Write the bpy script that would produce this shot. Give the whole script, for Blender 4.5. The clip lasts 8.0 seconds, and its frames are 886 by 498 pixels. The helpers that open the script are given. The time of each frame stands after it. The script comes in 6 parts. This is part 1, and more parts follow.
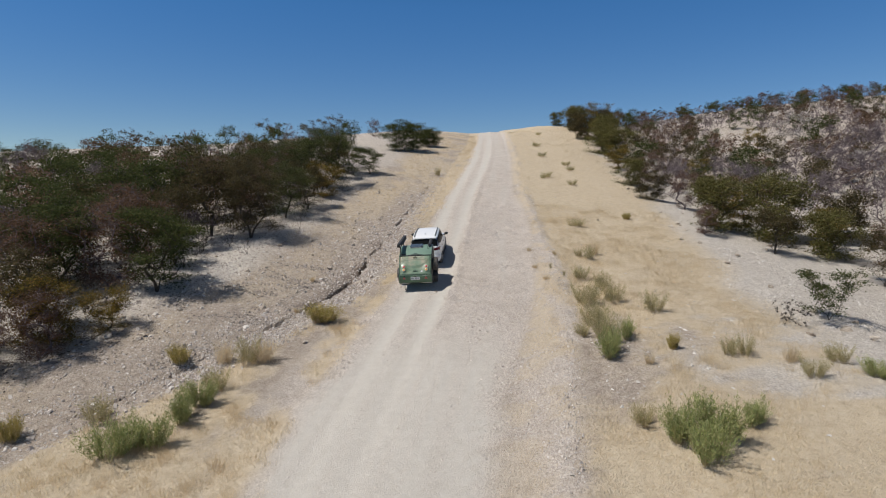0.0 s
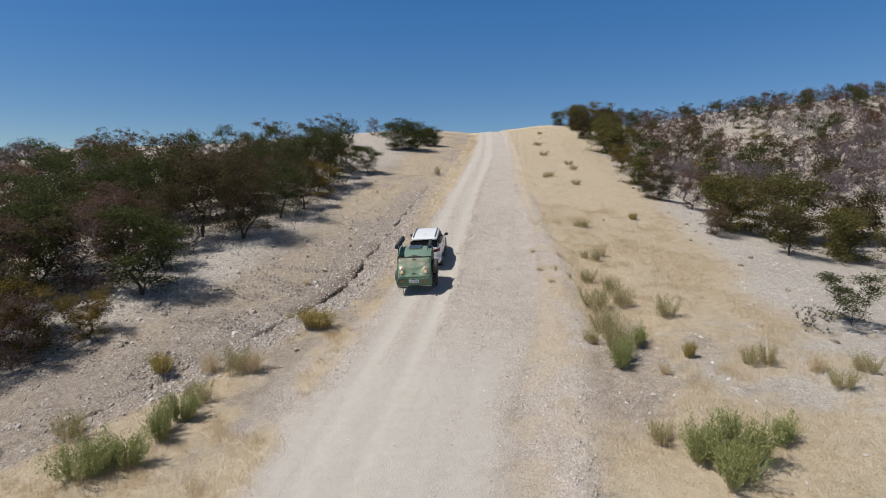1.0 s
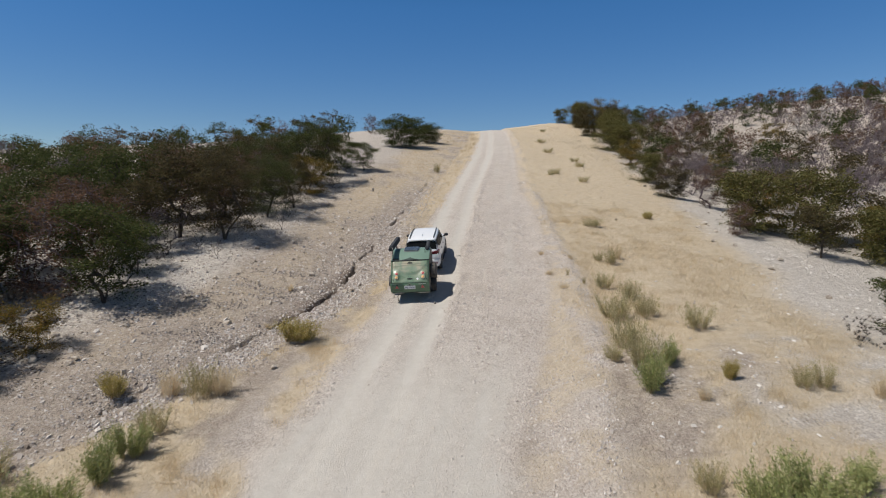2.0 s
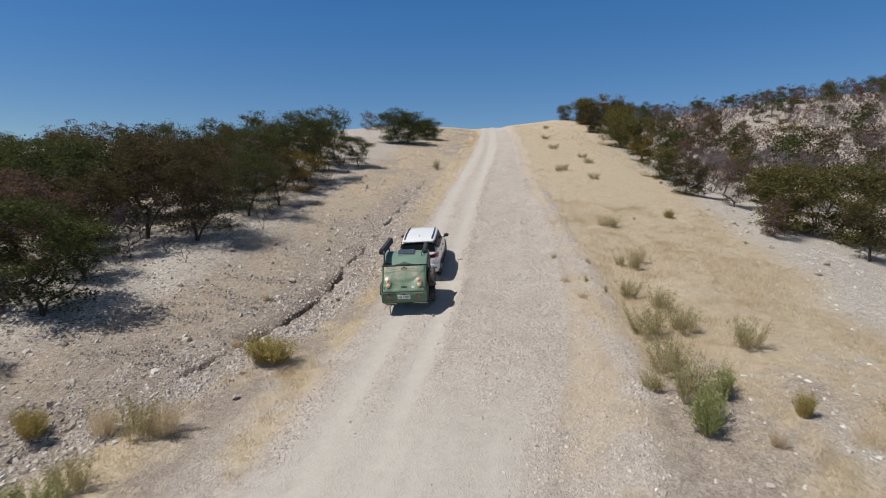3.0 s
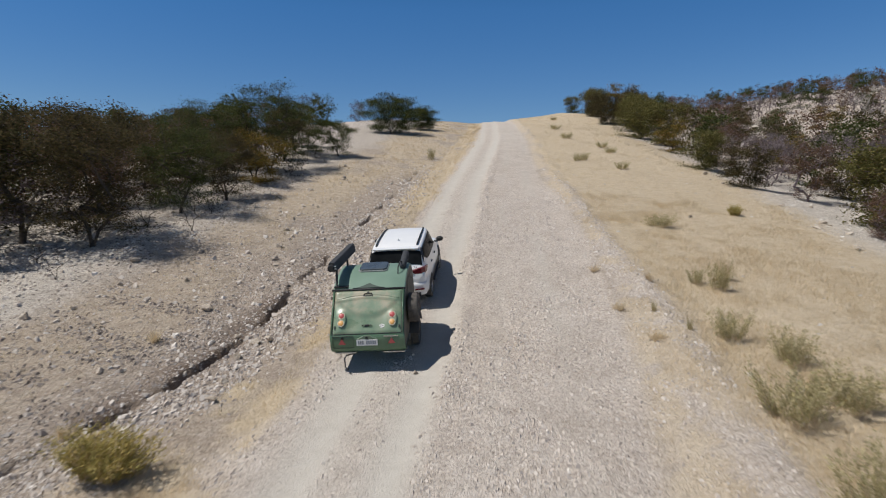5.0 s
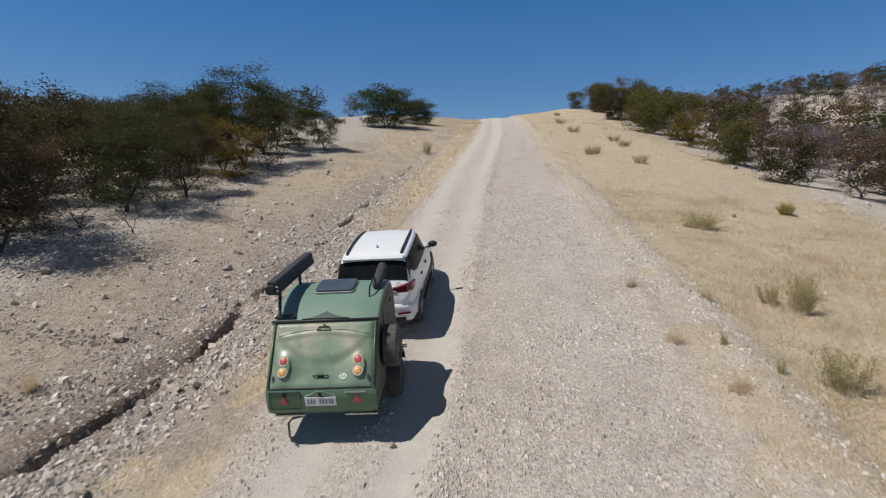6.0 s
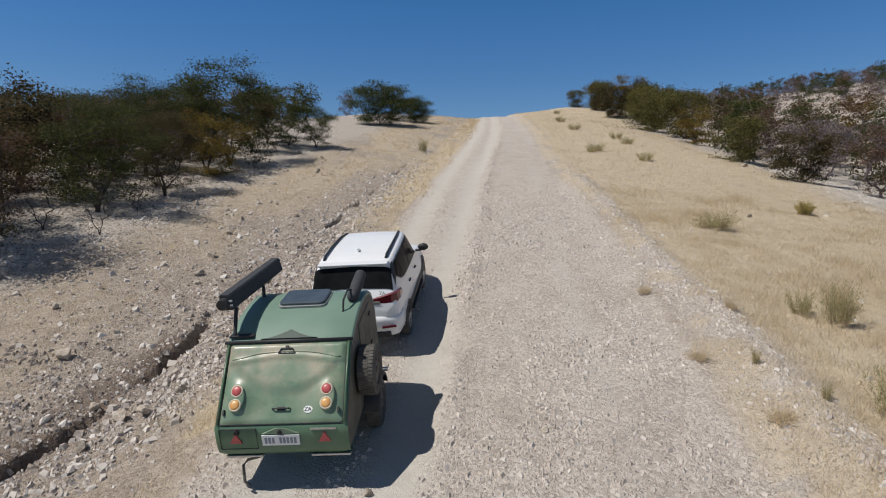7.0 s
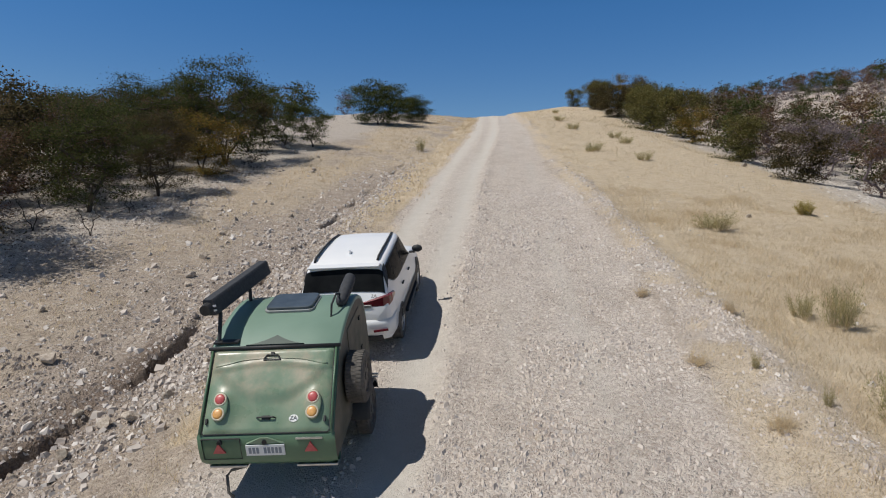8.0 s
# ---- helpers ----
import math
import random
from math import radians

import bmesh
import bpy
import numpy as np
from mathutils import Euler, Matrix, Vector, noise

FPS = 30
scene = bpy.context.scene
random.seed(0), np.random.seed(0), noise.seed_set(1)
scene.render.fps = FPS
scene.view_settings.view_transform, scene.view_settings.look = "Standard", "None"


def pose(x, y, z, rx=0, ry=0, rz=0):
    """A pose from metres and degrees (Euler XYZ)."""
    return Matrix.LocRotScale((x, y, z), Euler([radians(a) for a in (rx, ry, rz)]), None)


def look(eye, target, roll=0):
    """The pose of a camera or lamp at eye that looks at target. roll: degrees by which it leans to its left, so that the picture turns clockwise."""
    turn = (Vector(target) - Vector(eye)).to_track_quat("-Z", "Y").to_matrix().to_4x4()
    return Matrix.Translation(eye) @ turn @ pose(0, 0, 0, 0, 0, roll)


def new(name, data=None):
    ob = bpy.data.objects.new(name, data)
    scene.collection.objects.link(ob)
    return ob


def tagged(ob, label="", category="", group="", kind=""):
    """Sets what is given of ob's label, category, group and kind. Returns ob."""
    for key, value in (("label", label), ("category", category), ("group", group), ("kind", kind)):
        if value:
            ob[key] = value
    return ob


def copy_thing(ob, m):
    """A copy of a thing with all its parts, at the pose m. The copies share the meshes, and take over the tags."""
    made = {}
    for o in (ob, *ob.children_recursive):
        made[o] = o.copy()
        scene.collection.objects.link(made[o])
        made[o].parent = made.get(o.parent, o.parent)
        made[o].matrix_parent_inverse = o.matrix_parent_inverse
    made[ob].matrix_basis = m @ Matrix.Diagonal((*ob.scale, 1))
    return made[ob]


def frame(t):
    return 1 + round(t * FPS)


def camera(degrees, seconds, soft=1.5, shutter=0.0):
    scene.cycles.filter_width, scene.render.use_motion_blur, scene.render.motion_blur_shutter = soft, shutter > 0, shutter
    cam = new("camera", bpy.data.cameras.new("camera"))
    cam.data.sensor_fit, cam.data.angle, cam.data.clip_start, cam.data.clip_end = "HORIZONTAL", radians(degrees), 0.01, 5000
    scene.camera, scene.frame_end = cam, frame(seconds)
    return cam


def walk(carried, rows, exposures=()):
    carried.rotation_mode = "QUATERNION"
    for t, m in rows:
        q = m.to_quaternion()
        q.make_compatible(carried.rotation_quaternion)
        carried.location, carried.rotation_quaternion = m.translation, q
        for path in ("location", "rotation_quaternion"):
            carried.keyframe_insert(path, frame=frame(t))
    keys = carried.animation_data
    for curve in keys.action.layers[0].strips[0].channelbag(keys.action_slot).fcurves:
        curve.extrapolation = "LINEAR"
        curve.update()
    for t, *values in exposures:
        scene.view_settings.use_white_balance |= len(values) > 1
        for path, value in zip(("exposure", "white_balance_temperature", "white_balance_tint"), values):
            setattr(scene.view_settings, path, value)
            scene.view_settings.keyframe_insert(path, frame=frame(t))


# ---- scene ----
cam = camera(74.3, 8.0, 1.05, 0.45)
METRES, EYE, TILT, LEAN, TURN = 24.0, 11.0, -5.0, 0.0, 0.0
ROWS = [
    (0.0, 0.0, 0.0, 0.0, -0.0, 0.0, 0.0),
    (0.5, -0.0009, 0.0214, 0.0009, -0.01, 0.01, -0.01),
    (1.0, -0.0007, 0.0637, 0.0018, -0.01, 0.06, -0.03),
    (1.5, 0.0002, 0.125, 0.0029, -0.01, 0.1, -0.03),
    (3.0, 0.0005, 0.3594, 0.0091, -0.04, 0.19, -0.03),
    (3.5, 0.0017, 0.4422, 0.011, -0.05, 0.22, -0.02),
    (4.0, 0.0035, 0.53, 0.0133, -0.09, 0.27, -0.03),
    (4.5, 0.0074, 0.6264, 0.017, -0.12, 0.31, -0.02),
    (6.0, 0.0169, 0.9199, 0.0324, -0.26, 0.38, -0.05),
    (6.5, 0.0209, 0.9679, 0.0341, -0.33, 0.39, -0.03),
    (7.0, 0.0242, 0.9867, 0.0362, -0.38, 0.41, -0.0),
    (7.5, 0.0268, 0.9934, 0.0375, -0.42, 0.38, 0.01),
    (8.0, 0.0291, 0.9971, 0.0384, -0.46, 0.35, 0.02),
]
walk(cam, [(t, pose(0, 0, EYE, TILT, LEAN, TURN) @ pose(METRES * x, METRES * y, METRES * z, 90 + pitch, roll, yaw)) for t, x, y, z, yaw, pitch, roll in ROWS],
     ((0.0, -0.14), (4.0, -0.15), (8.0, -0.19)))

# ---- light ----
SUN_FROM = Vector((-0.56, -0.20, 0.96)).normalized()
world = bpy.data.worlds.new("sky")
scene.world = world
world.use_nodes = True
wn = world.node_tree
sky = wn.nodes.new("ShaderNodeTexSky")
sky.sky_type = "NISHITA"
sky.sun_disc = False
sky.sun_elevation = math.asin(SUN_FROM.z)
sky.sun_rotation = math.atan2(SUN_FROM.x, SUN_FROM.y) % (2 * math.pi)
sky.altitude = 1100
sky.air_density, sky.dust_density, sky.ozone_density = 1.0, 0.0, 1.8
tint = wn.nodes.new("ShaderNodeHueSaturation")
tint.inputs["Hue"].default_value, tint.inputs["Saturation"].default_value = 0.506, 1.36
# the blue is deepest low over the hill and paler towards the high sun
up = wn.nodes.new("ShaderNodeTexCoord")
split = wn.nodes.new("ShaderNodeSeparateXYZ")
depth = wn.nodes.new("ShaderNodeMapRange")
depth.inputs["From Min"].default_value, depth.inputs["From Max"].default_value = 0.35, 0.95
depth.inputs["To Min"].default_value, depth.inputs["To Max"].default_value = 1.36, 0.55
wn.links.new(up.outputs["Generated"], split.inputs[0])
wn.links.new(split.outputs["Z"], depth.inputs["Value"])
wn.links.new(depth.outputs[0], tint.inputs["Saturation"])
turn = wn.nodes.new("ShaderNodeMapRange")
turn.inputs["From Min"].default_value, turn.inputs["From Max"].default_value = 0.0, 0.35
turn.inputs["To Min"].default_value, turn.inputs["To Max"].default_value = 0.511, 0.5035
wn.links.new(split.outputs["Z"], turn.inputs["Value"])
wn.links.new(turn.outputs[0], tint.inputs["Hue"])
glow = wn.nodes.new("ShaderNodeValToRGB")
for place, grey in ((0.12, 0.72), (0.30, 0.85), (0.60, 0.58)):
    glow.color_ramp.elements.new(place).color = (grey, grey, grey, 1)
glow.color_ramp.elements[0].color, glow.color_ramp.elements[-1].color = (0.66, 0.66, 0.66, 1), (0.38, 0.38, 0.38, 1)
bright = wn.nodes.new("ShaderNodeMath")
bright.operation = "MULTIPLY"
bright.inputs[1].default_value = 1.30
wn.links.new(split.outputs["Z"], glow.inputs["Fac"])
wn.links.new(glow.outputs["Color"], bright.inputs[0])
wn.links.new(bright.outputs[0], tint.inputs["Value"])
wn.links.new(sky.outputs[0], tint.inputs["Color"])
wn.links.new(tint.outputs[0], wn.nodes["Background"].inputs[0])
wn.nodes["Background"].inputs[1].default_value = 0.094
sun = new("sun", bpy.data.lights.new("sun", "SUN"))
sun.data.energy, sun.data.angle, sun.data.color = 4.65, radians(0.53), (1.0, 0.962, 0.895)
sun.matrix_world = look(SUN_FROM * 100, (0, 0, 0))


# ---- small tools ----
def smooth(a, b, x):
    t = np.clip((np.asarray(x, float) - a) / (b - a), 0, 1)
    return t * t * (3 - 2 * t)


LATTICE = {}


def vnoise(x, y, scale, seed):
    """Smooth value noise from 0 to 1, with bumps of about that many metres."""
    if seed not in LATTICE:
        LATTICE[seed] = np.random.RandomState(seed).rand(256, 256)
    tab = LATTICE[seed]
    x, y = np.asarray(x, float) / scale + 37.3, np.asarray(y, float) / scale + 91.7
    xi, yi = np.floor(x).astype(int), np.floor(y).astype(int)
    fx, fy = x - xi, y - yi
    fx, fy = fx * fx * (3 - 2 * fx), fy * fy * (3 - 2 * fy)
    a, b = tab[xi & 255, yi & 255], tab[(xi + 1) & 255, yi & 255]
    c, d = tab[xi & 255, (yi + 1) & 255], tab[(xi + 1) & 255, (yi + 1) & 255]
    return (a * (1 - fx) + b * fx) * (1 - fy) + (c * (1 - fx) + d * fx) * fy


def fbm(x, y, scale, seed, octaves=3):
    total, amp, norm = 0.0, 1.0, 0.0
    for k in range(octaves):
        total = total + amp * vnoise(x, y, scale / 2 ** k, seed + k)
        norm += amp
        amp *= 0.5
    return total / norm


def mesh_of(name, verts, faces, material, smooth_shade=False):
    """A mesh from arrays: verts (n, 3) and faces (m, k), all of one size."""
    verts, faces = np.asarray(verts, np.float32), np.asarray(faces, np.int32)
    me = bpy.data.meshes.new(name)
    m, k = faces.shape
    me.vertices.add(len(verts))
    me.vertices.foreach_set("co", verts.ravel())
    me.loops.add(m * k)
    me.loops.foreach_set("vertex_index", faces.ravel())
    me.polygons.add(m)
    me.polygons.foreach_set("loop_start", np.arange(m, dtype=np.int32) * k)
    me.polygons.foreach_set("use_smooth", np.full(m, smooth_shade))
    me.update(calc_edges=True)
    me.validate()
    me.materials.append(material)
    return me


def part(name, bm, material, parent, label="", smooth_shade=False, bevel=0.0):
    """Links a bmesh as one mesh object under a thing or a part."""
    me = bpy.data.meshes.new(name)
    bmesh.ops.recalc_face_normals(bm, faces=bm.faces)
    for f in bm.faces:
        f.smooth = smooth_shade
    bm.to_mesh(me)
    bm.free()
    me.materials.append(material)
    ob = new(name, me)
    ob.parent = parent
    if bevel:
        mod = ob.modifiers.new("edges", "BEVEL")
        mod.width, mod.segments, mod.limit_method = bevel, 3, "ANGLE"
    return tagged(ob, label)


def array_part(name, me, parent, label=""):
    ob = new(name, me)
    ob.parent = parent
    return tagged(ob, label)


def add_box(bm, x0, x1, y0, y1, z0, z1, m=None):
    vs = [bm.verts.new(Vector(p) if m is None else m @ Vector(p)) for p in
          ((x0, y0, z0), (x1, y0, z0), (x1, y1, z0), (x0, y1, z0), (x0, y0, z1), (x1, y0, z1), (x1, y1, z1), (x0, y1, z1))]
    for q in ((0, 3, 2, 1), (4, 5, 6, 7), (0, 1, 5, 4), (1, 2, 6, 5), (2, 3, 7, 6), (3, 0, 4, 7)):
        bm.faces.new([vs[i] for i in q])


def add_tube(bm, pts, radii, n=8, caps=True):
    """A tube along points; radii: one number or one a point."""
    pts = [Vector(p) for p in pts]
    if not isinstance(radii, (list, tuple)):
        radii = [radii] * len(pts)
    rings = []
    for i, p in enumerate(pts):
        d = (pts[min(i + 1, len(pts) - 1)] - pts[max(i - 1, 0)]).normalized()
        side = d.cross(Vector((0, 0, 1)) if abs(d.z) < 0.9 else Vector((1, 0, 0))).normalized()
        up = side.cross(d)
        rings.append([bm.verts.new(p + radii[i] * (math.cos(2 * math.pi * k / n) * side + math.sin(2 * math.pi * k / n) * up)) for k in range(n)])
    for a, b in zip(rings, rings[1:]):
        for k in range(n):
            bm.faces.new((a[k], a[(k + 1) % n], b[(k + 1) % n], b[k]))
    if caps:
        bm.faces.new(rings[0][::-1])
        bm.faces.new(rings[-1])


def add_lathe(bm, outline, centre, axis="x", n=32):
    """Turns an outline of (along, radius) round an axis through centre."""
    rings = []
    for a, r in outline:
        ring = []
        for k in range(n):
            c, s = math.cos(2 * math.pi * k / n) * r, math.sin(2 * math.pi * k / n) * r
            p = (a, c, s) if axis == "x" else (c, a, s) if axis == "y" else (c, s, a)
            ring.append(bm.verts.new(Vector(centre) + Vector(p)))
        rings.append(ring)
    for a, b in zip(rings, rings[1:]):
        for k in range(n):
            bm.faces.new((a[k], a[(k + 1) % n], b[(k + 1) % n], b[k]))
    bm.faces.new(rings[0][::-1])
    bm.faces.new(rings[-1])


# ---- materials ----
def nodes_of(name, rough=0.6, metal=0.0, spec=0.5):
    m = bpy.data.materials.new(name)
    m.use_nodes = True
    b = m.node_tree.nodes["Principled BSDF"]
    b.inputs["Roughness"].default_value, b.inputs["Metallic"].default_value = rough, metal
    b.inputs["Specular IOR Level"].default_value = spec
    return m, m.node_tree, b


def noise_node(nt, scale, detail=4.0, rough=0.6):
    co = nt.nodes.new("ShaderNodeTexCoord")
    n = nt.nodes.new("ShaderNodeTexNoise")
    n.inputs["Scale"].default_value, n.inputs["Detail"].default_value, n.inputs["Roughness"].default_value = scale, detail, rough
    nt.links.new(co.outputs["Object"], n.inputs["Vector"])
    return n.outputs["Fac"]


def ramp(nt, fac, stops):
    r = nt.nodes.new("ShaderNodeValToRGB")
    els = r.color_ramp.elements
    while len(els) < len(stops):
        els.new(0.5)
    for e, (p, c) in zip(els, stops):
        e.position, e.color = p, (*c, 1)
    nt.links.new(fac, r.inputs["Fac"])
    return r.outputs["Color"]


def mix(nt, fac, a, b, mode="MIX"):
    n = nt.nodes.new("ShaderNodeMix")
    n.data_type, n.blend_type = "RGBA", mode
    for sock, v in ((n.inputs[0], fac), (n.inputs[6], a), (n.inputs[7], b)):
        if isinstance(v, (int, float)):
            sock.default_value = v
        elif isinstance(v, tuple):
            sock.default_value = (*v, 1)
        else:
            nt.links.new(v, sock)
    return n.outputs[2]


def math_node(nt, op, a, b):
    n = nt.nodes.new("ShaderNodeMath")
    n.operation = op
    for sock, v in ((n.inputs[0], a), (n.inputs[1], b)):
        if isinstance(v, (int, float)):
            sock.default_value = v
        else:
            nt.links.new(v, sock)
    return n.outputs[0]


def bump(nt, bsdf, height, strength, distance):
    n = nt.nodes.new("ShaderNodeBump")
    n.inputs["Strength"].default_value, n.inputs["Distance"].default_value = strength, distance
    nt.links.new(height, n.inputs["Height"])
    nt.links.new(n.outputs[0], bsdf.inputs["Normal"])


def plain(name, low, high, rough=0.6, metal=0.0, scale=6.0, relief=0.0, spec=0.5):
    """A worn surface whose colour wanders between two tones."""
    m, nt, b = nodes_of(name, rough, metal, spec)
    f = noise_node(nt, scale)
    nt.links.new(ramp(nt, f, ((0.3, low), (0.7, high))), b.inputs["Base Color"])
    if relief:
        bump(nt, b, noise_node(nt, scale * 8), 0.5, relief)
    return m


def island(name, stops, rough=0.7, spec=0.3, through_light=0.0, mottling=0.0):
    """One colour a piece, picked from stops, for pieces joined in one mesh."""
    m, nt, b = nodes_of(name, rough, 0.0, spec)
    g = nt.nodes.new("ShaderNodeNewGeometry")
    c = ramp(nt, g.outputs["Random Per Island"], stops)
    if mottling:
        c = mix(nt, mottling, c, ramp(nt, noise_node(nt, 25), ((0.3, (0.35, 0.33, 0.3)), (0.7, (1, 1, 1)))), "MULTIPLY")
    nt.links.new(c, b.inputs["Base Color"])
    if through_light:
        t = nt.nodes.new("ShaderNodeBsdfTranslucent")
        nt.links.new(c, t.inputs["Color"])
        s = nt.nodes.new("ShaderNodeMixShader")
        s.inputs[0].default_value = through_light
        nt.links.new(b.outputs[0], s.inputs[1])
        nt.links.new(t.outputs[0], s.inputs[2])
        nt.links.new(s.outputs[0], nt.nodes["Material Output"].inputs["Surface"])
    return m


def ground_material():
    m, nt, b = nodes_of("stony_ground", 0.92, 0.0, 0.15)
    at = nt.nodes.new("ShaderNodeAttribute")
    at.attribute_name = "cover"
    sp = nt.nodes.new("ShaderNodeSeparateColor")
    nt.links.new(at.outputs["Color"], sp.inputs[0])
    track, gravel, straw = sp.outputs[0], sp.outputs[1], sp.outputs[2]
    co = nt.nodes.new("ShaderNodeTexCoord")
    pebble = nt.nodes.new("ShaderNodeTexVoronoi")
    pebble.inputs["Scale"].default_value = 22.0
    warp = nt.nodes.new("ShaderNodeTexNoise")
    warp.inputs["Scale"].default_value = 14.0
    nt.links.new(co.outputs["Object"], warp.inputs["Vector"])
    nt.links.new(mix(nt, 0.10, co.outputs["Object"], warp.outputs["Color"], "ADD"), pebble.inputs["Vector"])
    fine = nt.nodes.new("ShaderNodeTexVoronoi")
    fine.inputs["Scale"].default_value = 42.0
    nt.links.new(co.outputs["Object"], fine.inputs["Vector"])
    wide = noise_node(nt, 0.35, 5, 0.6)
    mid = noise_node(nt, 3.0, 6, 0.7)
    grain = noise_node(nt, 60.0, 4, 0.7)
    # bare rubble between the trees
    rubble = ramp(nt, mid, ((0.25, (0.30, 0.25, 0.208)), (0.5, (0.43, 0.372, 0.318)), (0.75, (0.56, 0.498, 0.437))))
    chalk = ramp(nt, mid, ((0.25, (0.51, 0.47, 0.425)), (0.5, (0.63, 0.595, 0.55)), (0.75, (0.72, 0.69, 0.65))))
    rubble = mix(nt, at.outputs["Alpha"], rubble, chalk)
    tone = nt.nodes.new("ShaderNodeSeparateColor")
    nt.links.new(pebble.outputs["Color"], tone.inputs[0])
    spots = ramp(nt, tone.outputs[0], ((0.0, (0.66, 0.62, 0.58)), (0.55, (0.95, 0.92, 0.9)), (1.0, (1.15, 1.12, 1.08))))
    rubble = mix(nt, 0.8, rubble, spots, "MULTIPLY")
    # coarse grader gravel, pinkish grey
    stones = ramp(nt, tone.outputs[1], ((0.0, (0.46, 0.405, 0.36)), (0.5, (0.57, 0.51, 0.46)), (1.0, (0.68, 0.625, 0.57))))
    stones = mix(nt, 0.45, stones, ramp(nt, wide, ((0.3, (0.80, 0.74, 0.68)), (0.7, (1.0, 0.97, 0.95)))), "MULTIPLY")
    stones = mix(nt, 0.6, stones, ramp(nt, noise_node(nt, 1.3, 5, 0.7), ((0.32, (0.80, 0.77, 0.74)), (0.52, (1.0, 1.0, 1.0)), (0.72, (1.12, 1.11, 1.10)))), "MULTIPLY")
    # packed pale dust of the wheel tracks
    dust = ramp(nt, mid, ((0.2, (0.445, 0.412, 0.368)), (0.8, (0.55, 0.518, 0.47))))
    # sandy soil under dry grass
    sand = ramp(nt, mid, ((0.25, (0.47, 0.375, 0.265)), (0.5, (0.585, 0.483, 0.352)), (0.8, (0.66, 0.568, 0.432))))
    c = mix(nt, gravel, rubble, stones)
    c = mix(nt, straw, c, sand)
    c = mix(nt, track, c, dust)
    c = mix(nt, 0.35, c, ramp(nt, grain, ((0.3, (0.82, 0.80, 0.78)), (0.7, (1.12, 1.1, 1.08)))), "MULTIPLY")
    # darker mottled brown in patches along the left lip of the gully
    lip_tone = nt.nodes.new("ShaderNodeAttribute")
    lip_tone.attribute_name = "gully_lip"
    c = mix(nt, lip_tone.outputs["Fac"], c, ramp(nt, noise_node(nt, 11.0, 5, 0.7), ((0.3, (0.115, 0.082, 0.062)), (0.55, (0.20, 0.150, 0.118)), (0.75, (0.33, 0.265, 0.22)))))
    nt.links.new(c, b.inputs["Base Color"])
    # stones of uneven height: each cell a dome, few of them proud
    proud = math_node(nt, "POWER", tone.outputs[2], 2.5)
    dome = math_node(nt, "SUBTRACT", 1.0, math_node(nt, "MULTIPLY", math_node(nt, "POWER", pebble.outputs["Distance"], 2.0), 2.2))
    h = math_node(nt, "MULTIPLY", proud, dome)
    tone2 = nt.nodes.new("ShaderNodeSeparateColor")
    nt.links.new(fine.outputs["Color"], tone2.inputs[0])
    dome2 = math_node(nt, "SUBTRACT", 1.0, math_node(nt, "MULTIPLY", math_node(nt, "POWER", fine.outputs["Distance"], 2.0), 2.2))
    h = math_node(nt, "ADD", h, math_node(nt, "MULTIPLY", math_node(nt, "MULTIPLY", tone2.outputs[0], dome2), 0.6))
    keep = math_node(nt, "SUBTRACT", 1.0, math_node(nt, "MULTIPLY", track, 0.8))
    h = math_node(nt, "MULTIPLY", h, keep)
    h = math_node(nt, "ADD", math_node(nt, "MULTIPLY", h, 1.0), math_node(nt, "MULTIPLY", grain, 0.4))
    clods = math_node(nt, "MULTIPLY", noise_node(nt, 7.0, 5, 0.65), math_node(nt, "MULTIPLY", keep, 2.6))
    h = math_node(nt, "ADD", h, math_node(nt, "MULTIPLY", clods, math_node(nt, "SUBTRACT", 1.0, math_node(nt, "MULTIPLY", gravel, 0.6))))
    bump(nt, b, h, 0.9, 0.035)
    return m


GROUND = ground_material()
ROAD_STONE = island("crushed_road_stone", ((0.0, (0.42, 0.36, 0.315)), (0.4, (0.52, 0.46, 0.41)), (0.9, (0.59, 0.53, 0.48)), (1.0, (0.65, 0.60, 0.55))), 0.9, 0.2)
WHITE_STONE = island("white_limestone", ((0.0, (0.42, 0.375, 0.33)), (0.6, (0.55, 0.50, 0.455)), (1.0, (0.66, 0.62, 0.575))), 0.9, 0.2)
# leaf litter, dark enough to put the trees' shade into its colour
SHADE_LITTER = island("dark_shade_litter", ((0.0, (0.06, 0.048, 0.040)), (0.6, (0.13, 0.10, 0.078)), (1.0, (0.24, 0.19, 0.14))), 0.9, 0.15)
STONE = island("pale_stone", ((0.0, (0.34, 0.29, 0.255)), (0.4, (0.49, 0.435, 0.39)), (0.85, (0.59, 0.535, 0.49)), (1.0, (0.74, 0.69, 0.64))), 0.9, 0.2)
DARK_STONE = island("weathered_stone", ((0.0, (0.20, 0.165, 0.145)), (0.6, (0.37, 0.32, 0.285)), (1.0, (0.54, 0.49, 0.445))), 0.9, 0.2, 0, 0.5)
ROCK = plain("limestone", (0.36, 0.30, 0.245), (0.64, 0.58, 0.50), 0.9, 0, 4.0, 0.02, 0.2)


